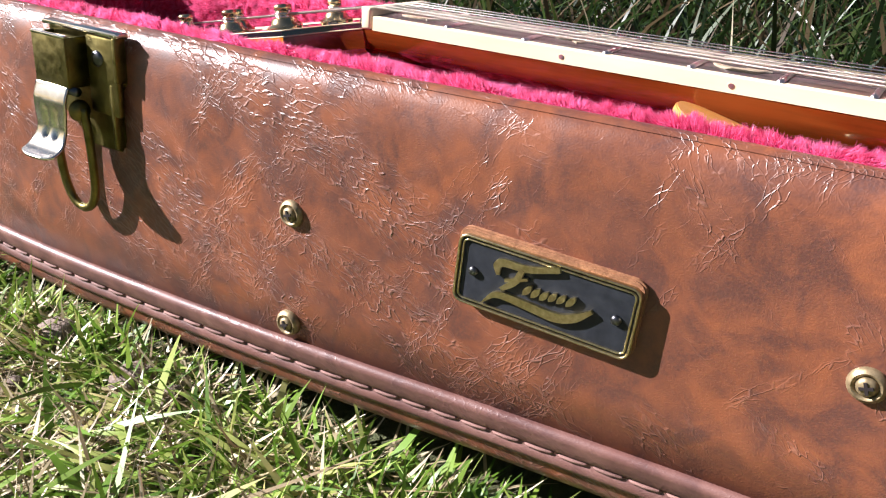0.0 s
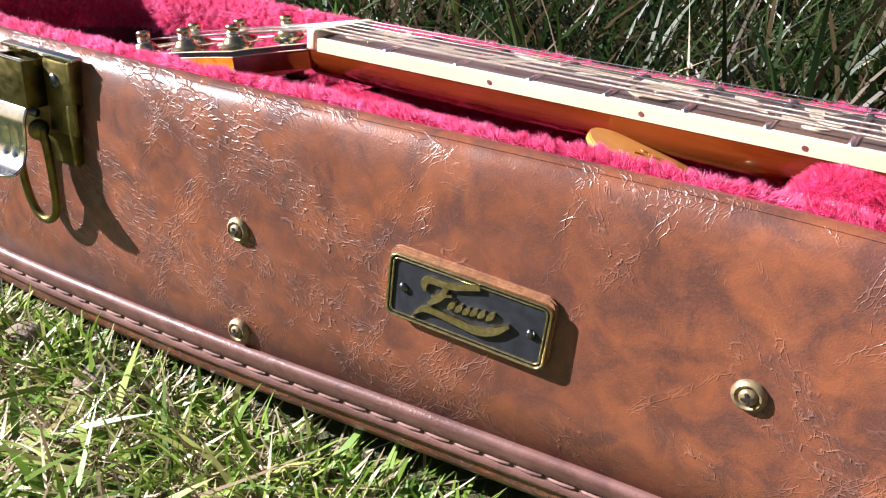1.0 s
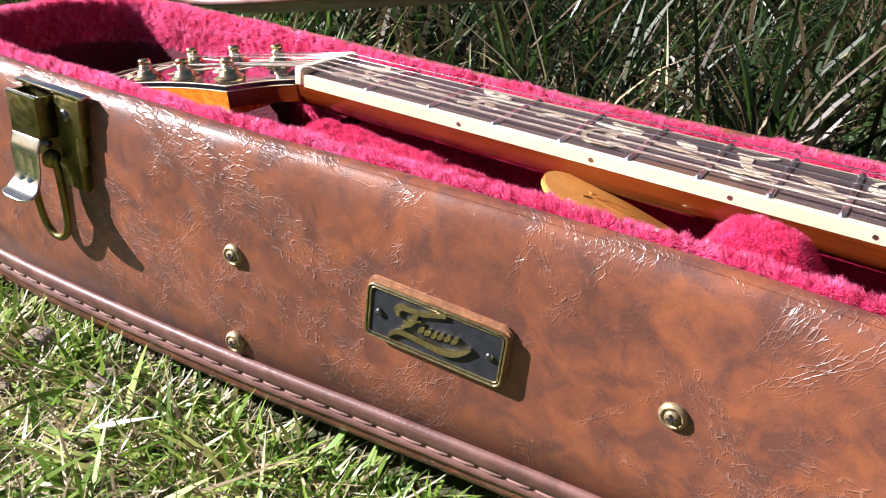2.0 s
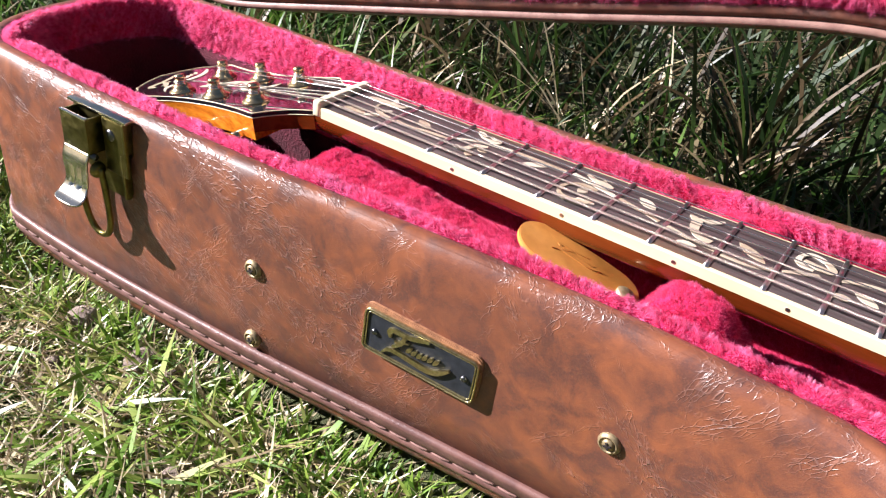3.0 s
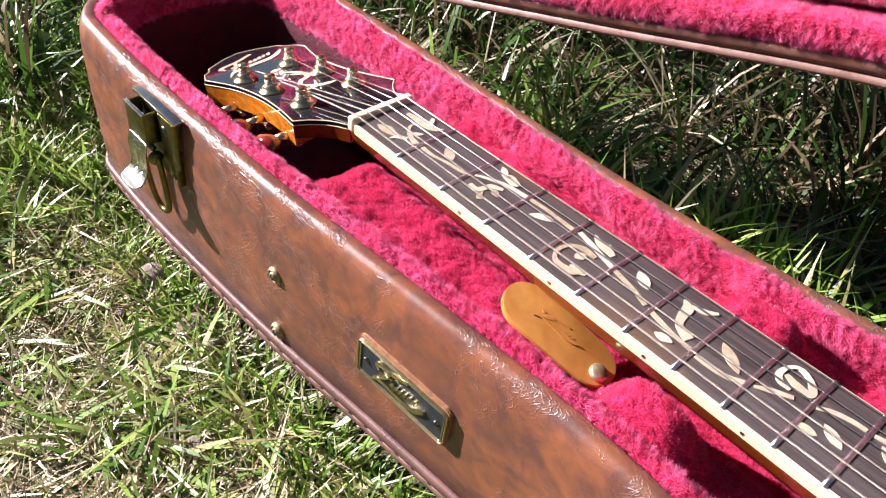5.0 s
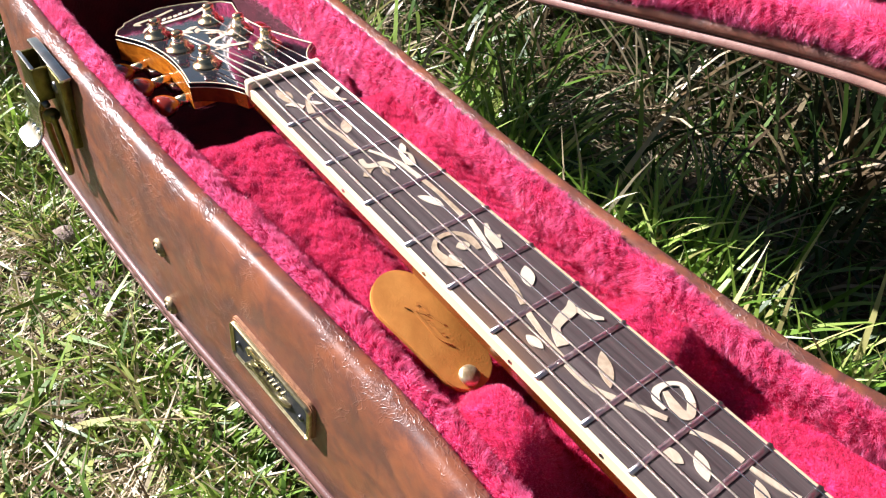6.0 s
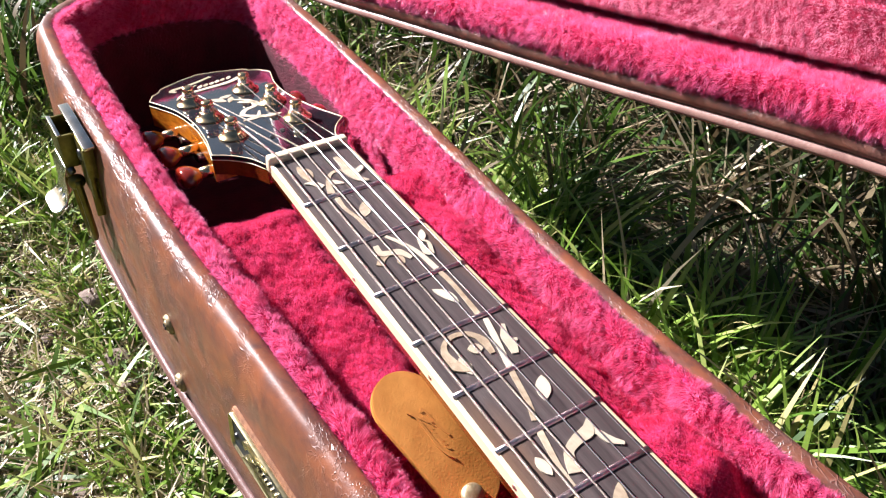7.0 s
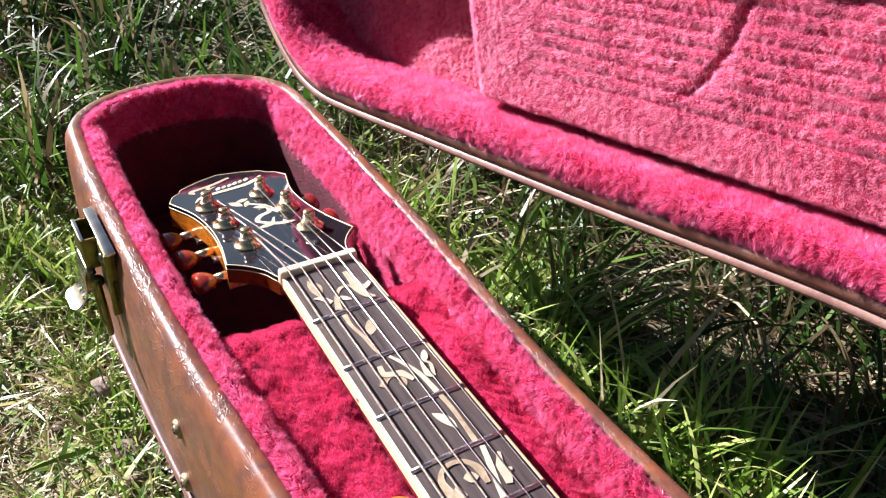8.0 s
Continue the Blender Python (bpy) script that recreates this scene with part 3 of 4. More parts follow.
lid_bead = lid_mesh(lumpy(sweep(LID_PLAN, [(-0.0118, -0.001), (-0.0150, 0.0040), (-0.0180, 0.0056), (-0.0230, 0.0056), (-0.0268, 0.0035), (-0.0288, -0.002), (-0.0298, -0.010), (-0.0305, -0.030), (-0.032, -0.052)], flat), 0.0012, 40, 8))
lid_lining = part("lid_lining", lid_bead, FUR_BASE, lid, "crimson plush lining roll")


fold_s = lambda w: 0.288 + 0.45 * (w - 0.068) + 0.003 * np.sin(90 * w)


def pillow_z(s, w):
    edge = step(0.104 + 0.45 * max(0, 0.09 - w), 0.134 + 0.45 * max(0, 0.09 - w), s) * step(0.0345, 0.0395, w)
    z = -0.050 + 0.036 * edge
    # rows of quilting across the pillow and one crease
    rows = 0.0
    if s > 0.184 and w > 0.058:
        q = (w - 0.060 - 0.02 * (s - 0.184)) / 0.0076
        rows = math.exp(-(((q - round(q)) / 0.14) ** 2)) * step(0.184, 0.190, s)
    crease = math.exp(-(((s - fold_s(w)) / 0.0030) ** 2)) * step(0.064, 0.074, w)
    return z - 0.0019 * rows * edge - 0.003 * crease * edge + 0.0012 * wobble((s, w, 0), 50, 2)


pillow_mesh = lid_mesh(sheet(-0.062, 0.50, 0.028, 0.20, 0.0019, pillow_z))
pillow = part("pillow", pillow_mesh, LID_BASE, lid, "quilted rose plush pillow")


def on_pillow(p):
    """Thins the pile along the quilting rows."""
    q = (p - np.array(LID.translation)) @ np.array([LU, LV]).T
    r = (q[:, 1] - 0.060 - 0.02 * (q[:, 0] - 0.184)) / 0.0076
    row = (np.abs(r - np.round(r)) < 0.11) & (q[:, 0] > 0.186) & (q[:, 1] > 0.06) & (np.sin(q[:, 0] * 700 + 2 * np.round(r)) > -0.5)
    crease = np.abs(q[:, 0] - fold_s(q[:, 1])) < 0.0022
    return np.where(row | (crease & (q[:, 1] > 0.066)), 0.18, 1.0)


reach = lambda p: (p[:, 0] < 0.36).astype(float)
tagged(part("plush_nap", fur([lid_bead], 6.0e6, 0.0044, 0.00028, (0.05, -0.1, -0.25), lambda p: reach(p) * (p[:, 1] < 0.30) * (p[:, 2] < 0.33), 14, 0.6), PILE, lid_lining), kind="stuff")
tagged(part("plush_nap", fur([pillow_mesh], 7.0e6, 0.0027, 0.00030, (0.1, -0.2, -0.35), lambda p: reach(p) * (p[:, 2] < 0.36) * on_pillow(p), 21, 0.4), LID_PILE, pillow), kind="stuff")


# ---------------------------------------------------------------- guitar case: screws, badge, latch
def cup_screw(x, z, r):
    m = on_wall(x, z, 0.0022)
    w = part("screw", lathe(m, [(r * 1.08, -0.001), (r * 1.08, 0.0006), (r * 0.98, 0.0017), (r * 0.80, 0.0023), (r * 0.66, 0.0020), (r * 0.60, 0.0012)]), SCREW, case, "dull brass cup screw")
    h = part("head", lathe(m, [(r * 0.57, 0.0008), (r * 0.56, 0.0022), (r * 0.40, 0.0029), (r * 0.12, 0.0031)]), SCREW, w)
    # no recess is cut: a raised near-black cross paints the slot's shade
    cross = slab([(-0.36, -0.09), (-0.09, -0.09), (-0.09, -0.36), (0.09, -0.36), (0.09, -0.09), (0.36, -0.09), (0.36, 0.09), (0.09, 0.09), (0.09, 0.36), (-0.09, 0.36), (-0.09, 0.09), (-0.36, 0.09)], m @ Matrix.Rotation(radians(20), 4, "Z") @ Matrix.Diagonal((r, r, 1, 1)), 0.0020, 0.0034)
    part("slot", cross, SLOT_SHADE, w)


cup_screw(0.0154, 0.0946, 0.0050)
cup_screw(0.0135, 0.0478, 0.0050)
cup_screw(0.2117, 0.0951, 0.0050)


def rounded(w, h, r, n=5):
    out = []
    for cx, cy, a0 in ((w / 2 - r, h / 2 - r, 0), (-w / 2 + r, h / 2 - r, 90), (-w / 2 + r, -h / 2 + r, 180), (w / 2 - r, -h / 2 + r, 270)):
        out += [(cx + r * math.cos(radians(a0 + 90 * k / n)), cy + r * math.sin(radians(a0 + 90 * k / n))) for k in range(n + 1)]
    return out


def framed(w, h, r, border, m, low, high):
    """A raised frame with a rounded outline."""
    a, b = rounded(w, h, r), rounded(w - 2 * border, h - 2 * border, max(r - border, 0.0004))
    n = len(a)
    mid = border * 0.25
    c, d = rounded(w - 2 * mid, h - 2 * mid, max(r - mid, 0.0005)), rounded(w - 2 * border + 2 * mid, h - 2 * border + 2 * mid, max(r - border + mid, 0.0005))
    rings = [(a, low), (a, high - 0.0002), (c, high), (d, high), (b, high - 0.0002), (b, low)]
    verts = [m @ Vector((x, y, z)) for ring, z in rings for x, y in ring]
    faces = [(i * n + k, i * n + (k + 1) % n, (i + 1) * n + (k + 1) % n, (i + 1) * n + k) for i in range(5) for k in range(n)]
    return mesh_from("frame", verts, faces)


def swash(m, unit, material, parent, low, high, name="emblem"):
    """A flourish of plain strokes: a hooked crossbar, a slanted stem, a wave below and a row of small ovals between."""
    strokes = [([(-0.53, 0.07), (-0.55, 0.18), (-0.47, 0.235), (-0.19, 0.25), (0.17, 0.36)], [0.04, 0.10, 0.09, 0.08, 0.07]), ([(-0.25, 0.22), (-0.32, 0.05), (-0.47, -0.09)], [0.07, 0.08, 0.05]), ([(-0.44, 0.03), (-0.30, 0.08), (-0.17, 0.13)], [0.04, 0.045, 0.03]), ([(-0.68, -0.33), (-0.50, -0.17), (-0.14, -0.18), (0.20, -0.20), (0.42, -0.13), (0.60, 0.01)], [0.01, 0.08, 0.10, 0.11, 0.10, 0.04])]
    k = 0
    for pts, wd in strokes:
        part(name, slab(ribbon([(x * unit, y * unit) for x, y in pts], [w * unit for w in wd], 9), m, low, high + 0.00006 * k), material, parent)
        k += 1
    for x, y, ln in ((-0.16, 0.0, 0.17), (-0.06, 0.0, 0.16), (0.04, 0.0, 0.15), (0.14, 0.02, 0.15), (0.24, 0.03, 0.15), (0.35, 0.04, 0.17)):
        part(name, slab(leaf(x * unit, y * unit, 55, ln * unit, 0.075 * unit), m, low, high), material, parent)


bm_ = on_wall(0.1172, 0.0934, 0.0)
BADGE = bm_ @ pose(0, 0, -0.0010) @ Matrix.Rotation(radians(-2.6), 4, "Z")
badge = part("badge", slab(rounded(0.0636, 0.0272, 0.0040), BADGE @ pose(0, 0.0009, 0), 0.0012, 0.0054, 0.0006), TAN_EDGE, case, "black and gold badge on a tan leather base")
part("badge_face", slab(rounded(0.0620, 0.0246, 0.0032), BADGE, 0.0050, 0.0062), BADGE_BLACK, badge)
part("badge_border", framed(0.0622, 0.0248, 0.0034, 0.0008, BADGE, 0.0052, 0.0072), BADGE_GOLD, badge, "raised gold border")
part("badge_border", framed(0.0592, 0.0218, 0.0022, 0.0006, BADGE, 0.0052, 0.0069), BADGE_GOLD, badge, "inner gold border")
swash(BADGE @ pose(-0.0002, 0.0, 0), 0.0290, BADGE_GOLD, badge, 0.0060, 0.0074)
for sx in (-0.0247, 0.0247):
    part("badge_screw", lathe(BADGE @ pose(sx, 0.0, 0), [(0.0017, 0.006), (0.0017, 0.0068), (0.0012, 0.0074), (0.0004, 0.0076)], 14), STEEL, badge)

# the latch: a back plate, a box keeper, a spring lever and a loop
LATCH = on_wall(-0.094, 0.122, 0.0020)
plate_outline = [(-0.0225, 0.0245), (0.0235, 0.0245), (0.0235, 0.006), (0.0205, 0.002), (0.0205, -0.0185), (0.0175, -0.0235), (-0.004, -0.0235), (-0.008, -0.018), (-0.017, -0.012), (-0.0225, -0.006)]
latch = part("latch", slab(plate_outline, LATCH, 0.0, 0.0016, 0.0005), BRASS, case, "antique brass draw latch, unfastened")
part("flange", block(LATCH @ pose(0.0140, 0.008, 0.0032), 0.0180, 0.032, 0.0030, 0.0012), BRASS, latch)
part("flange_side", block(LATCH @ pose(0.0225, 0.0155, 0.0026), 0.0022, 0.0180, 0.0052, 0.0008), BRASS, latch)
part("flange_foot", block(LATCH @ pose(0.0190, -0.008, 0.0026), 0.0022, 0.0270, 0.0048, 0.0008), BRASS, latch)
part("top_lip", block(LATCH @ pose(0.0008, 0.0252, 0.0016), 0.0474, 0.0020, 0.0056, 0.0006), NICKEL, latch, "bright worn lip")
part("keeper", block(LATCH @ pose(-0.0088, 0.0120, 0.0112), 0.0215, 0.0205, 0.0016, 0.0006), BRASS, latch)
part("keeper_side", block(LATCH @ pose(0.0013, 0.0120, 0.0065), 0.0016, 0.0205, 0.0094, 0.0005), BRASS, latch)
part("keeper_side", block(LATCH @ pose(-0.0189, 0.0120, 0.0065), 0.0016, 0.0205, 0.0094, 0.0005), BRASS, latch)
part("keeper_lip", block(LATCH @ pose(-0.0088, 0.0224, 0.0112), 0.0215, 0.0012, 0.0022, 0.0004), NICKEL, latch, "bright worn edge")
part("rivet", lathe(LATCH @ pose(0.0120, 0.0150, 0.0044), [(0.0034, 0), (0.0032, 0.0008), (0.0022, 0.0014), (0.0006, 0.0016)], 20), STEEL, latch, "dark rivet")
part("rivet", lathe(LATCH @ pose(0.0028, -0.0075, 0.0085) @ pose(0, 0, 0, 0, 90, 0), [(0.0046, -0.001), (0.0046, 0.0006), (0.0032, 0.0022), (0.0008, 0.0026)], 20), BRASS, latch)
part("pin", tube([LATCH @ Vector((x, 0.0005, 0.0095)) for x in (-0.0215, 0.0040)], 0.0019, 10), STEEL, latch)
LEVER = [(0.002, 0.0110), (-0.004, 0.0132), (-0.010, 0.0134), (-0.016, 0.0136), (-0.0210, 0.0154), (-0.0248, 0.0192), (-0.0268, 0.0245)]
path = glide(LEVER, 8)
verts, faces = [], []
for k, (yy, zz) in enumerate(path):
    f = k / (len(path) - 1)
    half = 0.0102 * (1.0 - 0.10 * step(0.2, 0.5, f) + 0.12 * step(0.55, 0.8, f)) * (1 if f < 0.9 else math.sqrt(max(0.15, 1 - ((f - 0.9) / 0.1) ** 2 * 0.85)))
    for j in range(25):
        u = -1 + j / 12
        groove = -0.0030 * (math.exp(-(((u - 0.33) / 0.12) ** 2)) + math.exp(-(((u + 0.33) / 0.12) ** 2))) * step(0.22, 0.32, f) * (1 - step(0.60, 0.72, f))
        verts.append(LATCH @ Vector((-0.0090 + half * u, yy, zz + groove)))
for k in range(len(path) - 1):
    for j in range(24):
        faces.append((k * 25 + j, k * 25 + j + 1, k * 25 + j + 26, k * 25 + j + 25))
lever = part("lever", mesh_from("lever", verts, faces), NICKEL, latch, "bright curled spring lever")
solid = lever.modifiers.new("thickness", "SOLIDIFY")
solid.thickness = 0.0011
loop_pts = [(0.0045, -0.006), (0.0058, -0.018), (0.0058, -0.038), (0.0025, -0.0485), (-0.0045, -0.0525), (-0.0115, -0.0490), (-0.0155, -0.038), (-0.0165, -0.018), (-0.0165, -0.006)]
part("loop", tube([LATCH @ Vector((x, y, 0.0085 + 0.04 * y)) for x, y in glide(loop_pts, 5)], 0.0019, 10), BRASS, latch, "hanging brass loop")

# leather pull tab with its brass stud
TAB_ENDS = ((-0.0172, 0.0138, 90, 270), (0.0185, 0.0128, 270, 450))
tab_outline = [(cx + r * math.cos(radians(a0 + (a1 - a0) * k / 22)), r * math.sin(radians(a0 + (a1 - a0) * k / 22))) for cx, r, a0, a1 in TAB_ENDS for k in range(23)]
TAB = pose(0.1635, -0.0310, 0.1405, 0, 18.0, 12.0)
tb = slab(tab_outline, Matrix.Identity(4), -0.0012, 0.0012, 0.0004)
bmesh.ops.triangulate(tb, faces=[f for f in tb.faces if len(f.verts) > 4])
bmesh.ops.subdivide_edges(tb, edges=[e for e in tb.edges if e.calc_length() > 0.004], cuts=3, use_grid_fill=True)
for v in tb.verts:
    x = v.co.x
    v.co.z += 0.0014 * math.sin((x + 0.034) / 0.065 * math.pi) - 26.0 * v.co.y**2 * 0.25
bmesh.ops.transform(tb, matrix=TAB, verts=tb.verts)
tab = part("pull_tab", tb, TAN, case, "tan leather pull tab with pressed emblem")
part("stud", lathe(TAB @ pose(0.0245, -0.0035, 0.0016), [(0.0046, 0.0), (0.0045, 0.0012), (0.0036, 0.0020), (0.0012, 0.0024)], 24), STUD, tab, "worn brass snap stud")
swash(TAB @ pose(-0.001, 0.0004, 0.0) @ Matrix.Diagonal((1, 0.62, 1, 1)), 0.0190, PRESSED, tab, 0.0, 0.00262, "pressed_stroke")


# ---------------------------------------------------------------- guitar
SCALE, TOP = 0.648, 0.160
fret_x = lambda n: SCALE * (1 - 2 ** (-n / 12))
mid_y = lambda x: -0.0022 + 0.006 * x
half_w = lambda x: 0.0212 + x * 0.0165
guitar = tagged(new("guitar"), "mahogany guitar with vine-inlaid fretboard lying in the plush case", "guitar")
# the neck rises a little towards the body
guitar.matrix_world = pose(0, 0, TOP) @ pose(0, 0, 0, 0, -0.5, 0) @ pose(0, 0, -TOP)
NECK_END = 0.47


def along_neck(section, x0, x1, n=30):
    """A body along the neck; section(x): closed ring of (y, z)."""
    rings = [[(x0 + (x1 - x0) * i / n, mid_y(x0 + (x1 - x0) * i / n) + y, z) for y, z in section(x0 + (x1 - x0) * i / n)] for i in range(n + 1)]
    k = len(rings[0])
    verts = [v for r in rings for v in r]
    faces = [(i * k + a, i * k + (a + 1) % k, (i + 1) * k + (a + 1) % k, (i + 1) * k + a) for i in range(n) for a in range(k)]
    faces += [tuple(range(k)), tuple(range(n * k + k - 1, n * k - 1, -1))]
    bm = bmesh.new()
    me = mesh_from("run", verts, faces)
    bm.from_mesh(me)
    bpy.data.meshes.remove(me)
    bmesh.ops.recalc_face_normals(bm, faces=bm.faces[:])
    return smoothed(bm, 40)


CROWN = 0.0007
board = part("fretboard", along_neck(lambda x: [(-half_w(x) + 0.0016, TOP - 0.005), (half_w(x) - 0.0016, TOP - 0.005)] + [((half_w(x) - 0.0016) * (1 - k / 4), TOP - CROWN * (1 - k / 4) ** 2) for k in range(9)], 0.0005, NECK_END), ROSEWOOD, guitar, "dark rosewood fretboard")
for sgn in (-1, 1):
    part("binding", along_neck(lambda x: [(sgn * (half_w(x) - a), TOP + b) for a, b in ((0.0016, -0.0064), (-0.0001, -0.0064), (-0.0001, -0.0013), (0.0004, -0.0008), (0.0016, -0.0006))], 0.0005, NECK_END), IVORY, board, "cream binding")
for n in range(1, 21):
    x = fret_x(n)
    h = half_w(x) - 0.0006
    prof = []
    for k in range(9):
        y = h * (k / 4 - 1)
        prof.append((x, mid_y(x) + y, TOP - CROWN * (y / h) ** 2 - 0.00025))
    part("fret", tube(prof, 0.00128, 8), FRET, board)
for n, pair in ((3, 0), (5, 0), (7, 0), (9, 0), (12, 1)):
    x = (fret_x(n - 1) + fret_x(n)) / 2
    part("side_dot", lathe(Matrix.Translation((x, mid_y(x) - half_w(x) - 0.0001, TOP - 0.0040)) @ pose(0, 0, 0, 90, 0, 0), [(0.0009, -0.0004), (0.0009, 0.0003)], 12), FRET, board)

# vine inlay: one stem that wanders up the board, leaves, buds and scrolls
INLAY = Matrix.Identity(4)


LAID = []


def inlay(outline):
    LAID.append(1)
    part("inlay", slab(outline, INLAY, TOP - 0.0006, TOP + 0.00028 + 0.00003 * (len(LAID) % 7)), PEARL, board)


inlay(leaf(0.0150, -0.0130, 3, 0.0143, 0.0062, 0.1))
inlay(ribbon([(0.0219, -0.0159), (0.0235, -0.0122), (0.028, -0.0091)], [0.0006, 0.003, 0.003], 6))
inlay(ribbon([(0.0345, -0.0081), (0.028, -0.0063), (0.0229, -0.0037), (0.0199, -0.0002), (0.0197, 0.0034), (0.0217, 0.0059)], [0.0036, 0.0026, 0.002, 0.0016, 0.0016, 0.0024], 6))
inlay(leaf(0.0276, -0.0022, 53, 0.0080, 0.0030))
inlay(ribbon([(0.0091, 0.0069), (0.016, 0.0079), (0.0228, 0.0078), (0.0296, 0.0089), (0.0329, 0.0128)], [0.0022, 0.0044, 0.0062, 0.004, 0.0008], 6))
inlay(ribbon([(0.0245, 0.0087), (0.0233, 0.0127), (0.0213, 0.0152)], [0.004, 0.0026, 0.0018], 6))
inlay(ribbon([(0.0386, -0.0073), (0.0472, -0.0077), (0.0557, -0.006), (0.0652, -0.005), (0.0694, -0.0043)], [0.0026, 0.0018, 0.0018, 0.0022, 0.0016], 6))
inlay(leaf(0.0516, 0.0005, -29, 0.0119, 0.0056))
inlay(ribbon([(0.0731, -0.0014), (0.0808, 0.0028), (0.0897, 0.006), (0.1018, 0.0074)], [0.0016, 0.0022, 0.0022, 0.0026], 6))
inlay(leaf(0.0801, 0.0134, -27, 0.0080, 0.0034))
inlay(ribbon([(0.0809, 0.011), (0.0854, 0.0098), (0.0908, 0.0095), (0.093, 0.0108)], [0.0012, 0.0016, 0.0034, 0.0014], 6))
inlay(ribbon([(0.0826, 0.0114), (0.0861, 0.0134), (0.0927, 0.011)], [0.001, 0.0014, 0.002], 6))
inlay(ribbon([(0.077, -0.0084), (0.0822, -0.009), (0.0839, -0.0053), (0.0853, -0.0014), (0.0908, 0.0016)], [0.0022, 0.0034, 0.003, 0.004, 0.002], 6))
inlay(ribbon([(0.0888, -0.0129), (0.0856, -0.01), (0.084, -0.0059)], [0.0034, 0.003, 0.002], 6))
inlay(leaf(0.0899, -0.0032, -18, 0.0076, 0.0036))
inlay(ribbon([(0.1023, 0.0074), (0.1128, 0.0082), (0.1233, 0.008), (0.1335, 0.0075)], [0.0024, 0.002, 0.002, 0.0024], 6))
inlay(leaf(0.1177, 0.0016, 26, 0.0131, 0.0046, 0.06))
inlay(ribbon([(0.1363, 0.0087), (0.1451, 0.0065), (0.156, 0.0035), (0.1623, 0.0019)], [0.0022, 0.0026, 0.0024, 0.0024], 6))
inlay(ribbon([(0.1561, -0.0116), (0.1516, -0.0154), (0.1447, -0.016), (0.14, -0.0135), (0.1381, -0.0087), (0.1391, -0.0034), (0.1425, -0.0002), (0.1463, 0.001), (0.1528, 0.0006)], [0.001, 0.005, 0.003, 0.002, 0.0022, 0.0022, 0.0028, 0.0036, 0.0022], 6))
inlay(leaf(0.1476, -0.0042, 70, 0.0064, 0.0052))
inlay(ribbon([(0.1575, -0.0121), (0.1535, -0.0124), (0.1488, -0.0117)], [0.0012, 0.0052, 0.002], 6))
inlay(ribbon([(0.1421, 0.0131), (0.1477, 0.0101), (0.1524, 0.0097), (0.1571, 0.0082)], [0.0014, 0.0036, 0.0046, 0.0028], 6))
inlay(ribbon([(0.1468, 0.0112), (0.1501, 0.0109), (0.1516, 0.0133)], [0.0014, 0.0012, 0.0016], 6))
inlay(ribbon([(0.1637, 0.0014), (0.1714, -0.0003), (0.1785, -0.002), (0.1864, -0.005)], [0.0024, 0.0022, 0.0022, 0.0022], 6))
inlay(leaf(0.1760, 0.0070, -31, 0.0120, 0.0058))
inlay(ribbon([(0.1896, -0.0061), (0.1988, -0.0082), (0.2067, -0.0098), (0.2152, -0.0105)], [0.0026, 0.0022, 0.002, 0.0022], 6))
inlay(ribbon([(0.2107, -0.0063), (0.2058, -0.0046), (0.2025, -0.0022), (0.2004, 0.0031), (0.1994, 0.0086), (0.1953, 0.0123)], [0.005, 0.004, 0.0034, 0.0044, 0.0052, 0.0012], 6))
inlay(ribbon([(0.1977, 0.0089), (0.2016, 0.0116), (0.2061, 0.0132), (0.21, 0.0169)], [0.0034, 0.0026, 0.0034, 0.0014], 6))
inlay(leaf(0.2031, -0.0141, 6, 0.0088, 0.0042))
inlay(ribbon([(0.2177, -0.0114), (0.2252, -0.0117), (0.2325, -0.0107), (0.2391, -0.0077)], [0.0026, 0.0024, 0.0026, 0.003], 6))
inlay(leaf(0.2278, -0.0007, -34, 0.0170, 0.0056))
inlay(ribbon([(0.2424, -0.0062), (0.2484, -0.0023), (0.2559, 0.0016)], [0.0016, 0.003, 0.0022], 6))
inlay(ribbon([(0.2526, 0.0042), (0.2479, 0.0049), (0.2453, 0.008), (0.2456, 0.0131), (0.2482, 0.0171), (0.252, 0.0173), (0.2567, 0.0144)], [0.0014, 0.0028, 0.003, 0.002, 0.0018, 0.0024, 0.003], 6))
inlay(ribbon([(0.2567, 0.0144), (0.2595, 0.0102), (0.2579, 0.0077), (0.2535, 0.0082), (0.2475, 0.0102)], [0.003, 0.0034, 0.0044, 0.004, 0.002], 6))
inlay(ribbon([(0.2640, 0.0045), (0.270, 0.0080), (0.277, 0.0100), (0.2828, 0.0105)], [0.0022, 0.0026, 0.0024, 0.0020], 6))
inlay(leaf(0.2665, -0.0085, 10, 0.0100, 0.0050))
inlay(leaf(0.2755, -0.0030, -30, 0.0120, 0.0052))
inlay(ribbon([(0.2858, 0.0105), (0.291, 0.0115), (0.298, 0.0130), (0.3033, 0.0150)], [0.0018, 0.0024, 0.0022, 0.0020], 6))
inlay(leaf(0.2955, 0.0045, -34, 0.0135, 0.0052))


def neck_ring(x):
    h = half_w(x) - 0.0002
    d = 0.0150 + 0.010 * x
    return [(h * math.cos(math.pi * k / 14), TOP - 0.0060 - d * abs(math.sin(math.pi * k / 14)) ** 0.75) for k in range(15)]


neck = part("neck", along_neck(neck_ring, -0.006, NECK_END), MAHOGANY, guitar, "glossy red mahogany neck")
nut_bm = block(pose(-0.0030, mid_y(0), TOP - 0.0020), 0.0052, 0.0434, 0.0090, 0.0013, 3)
part("nut", nut_bm, BONE, guitar, "cream bone nut")

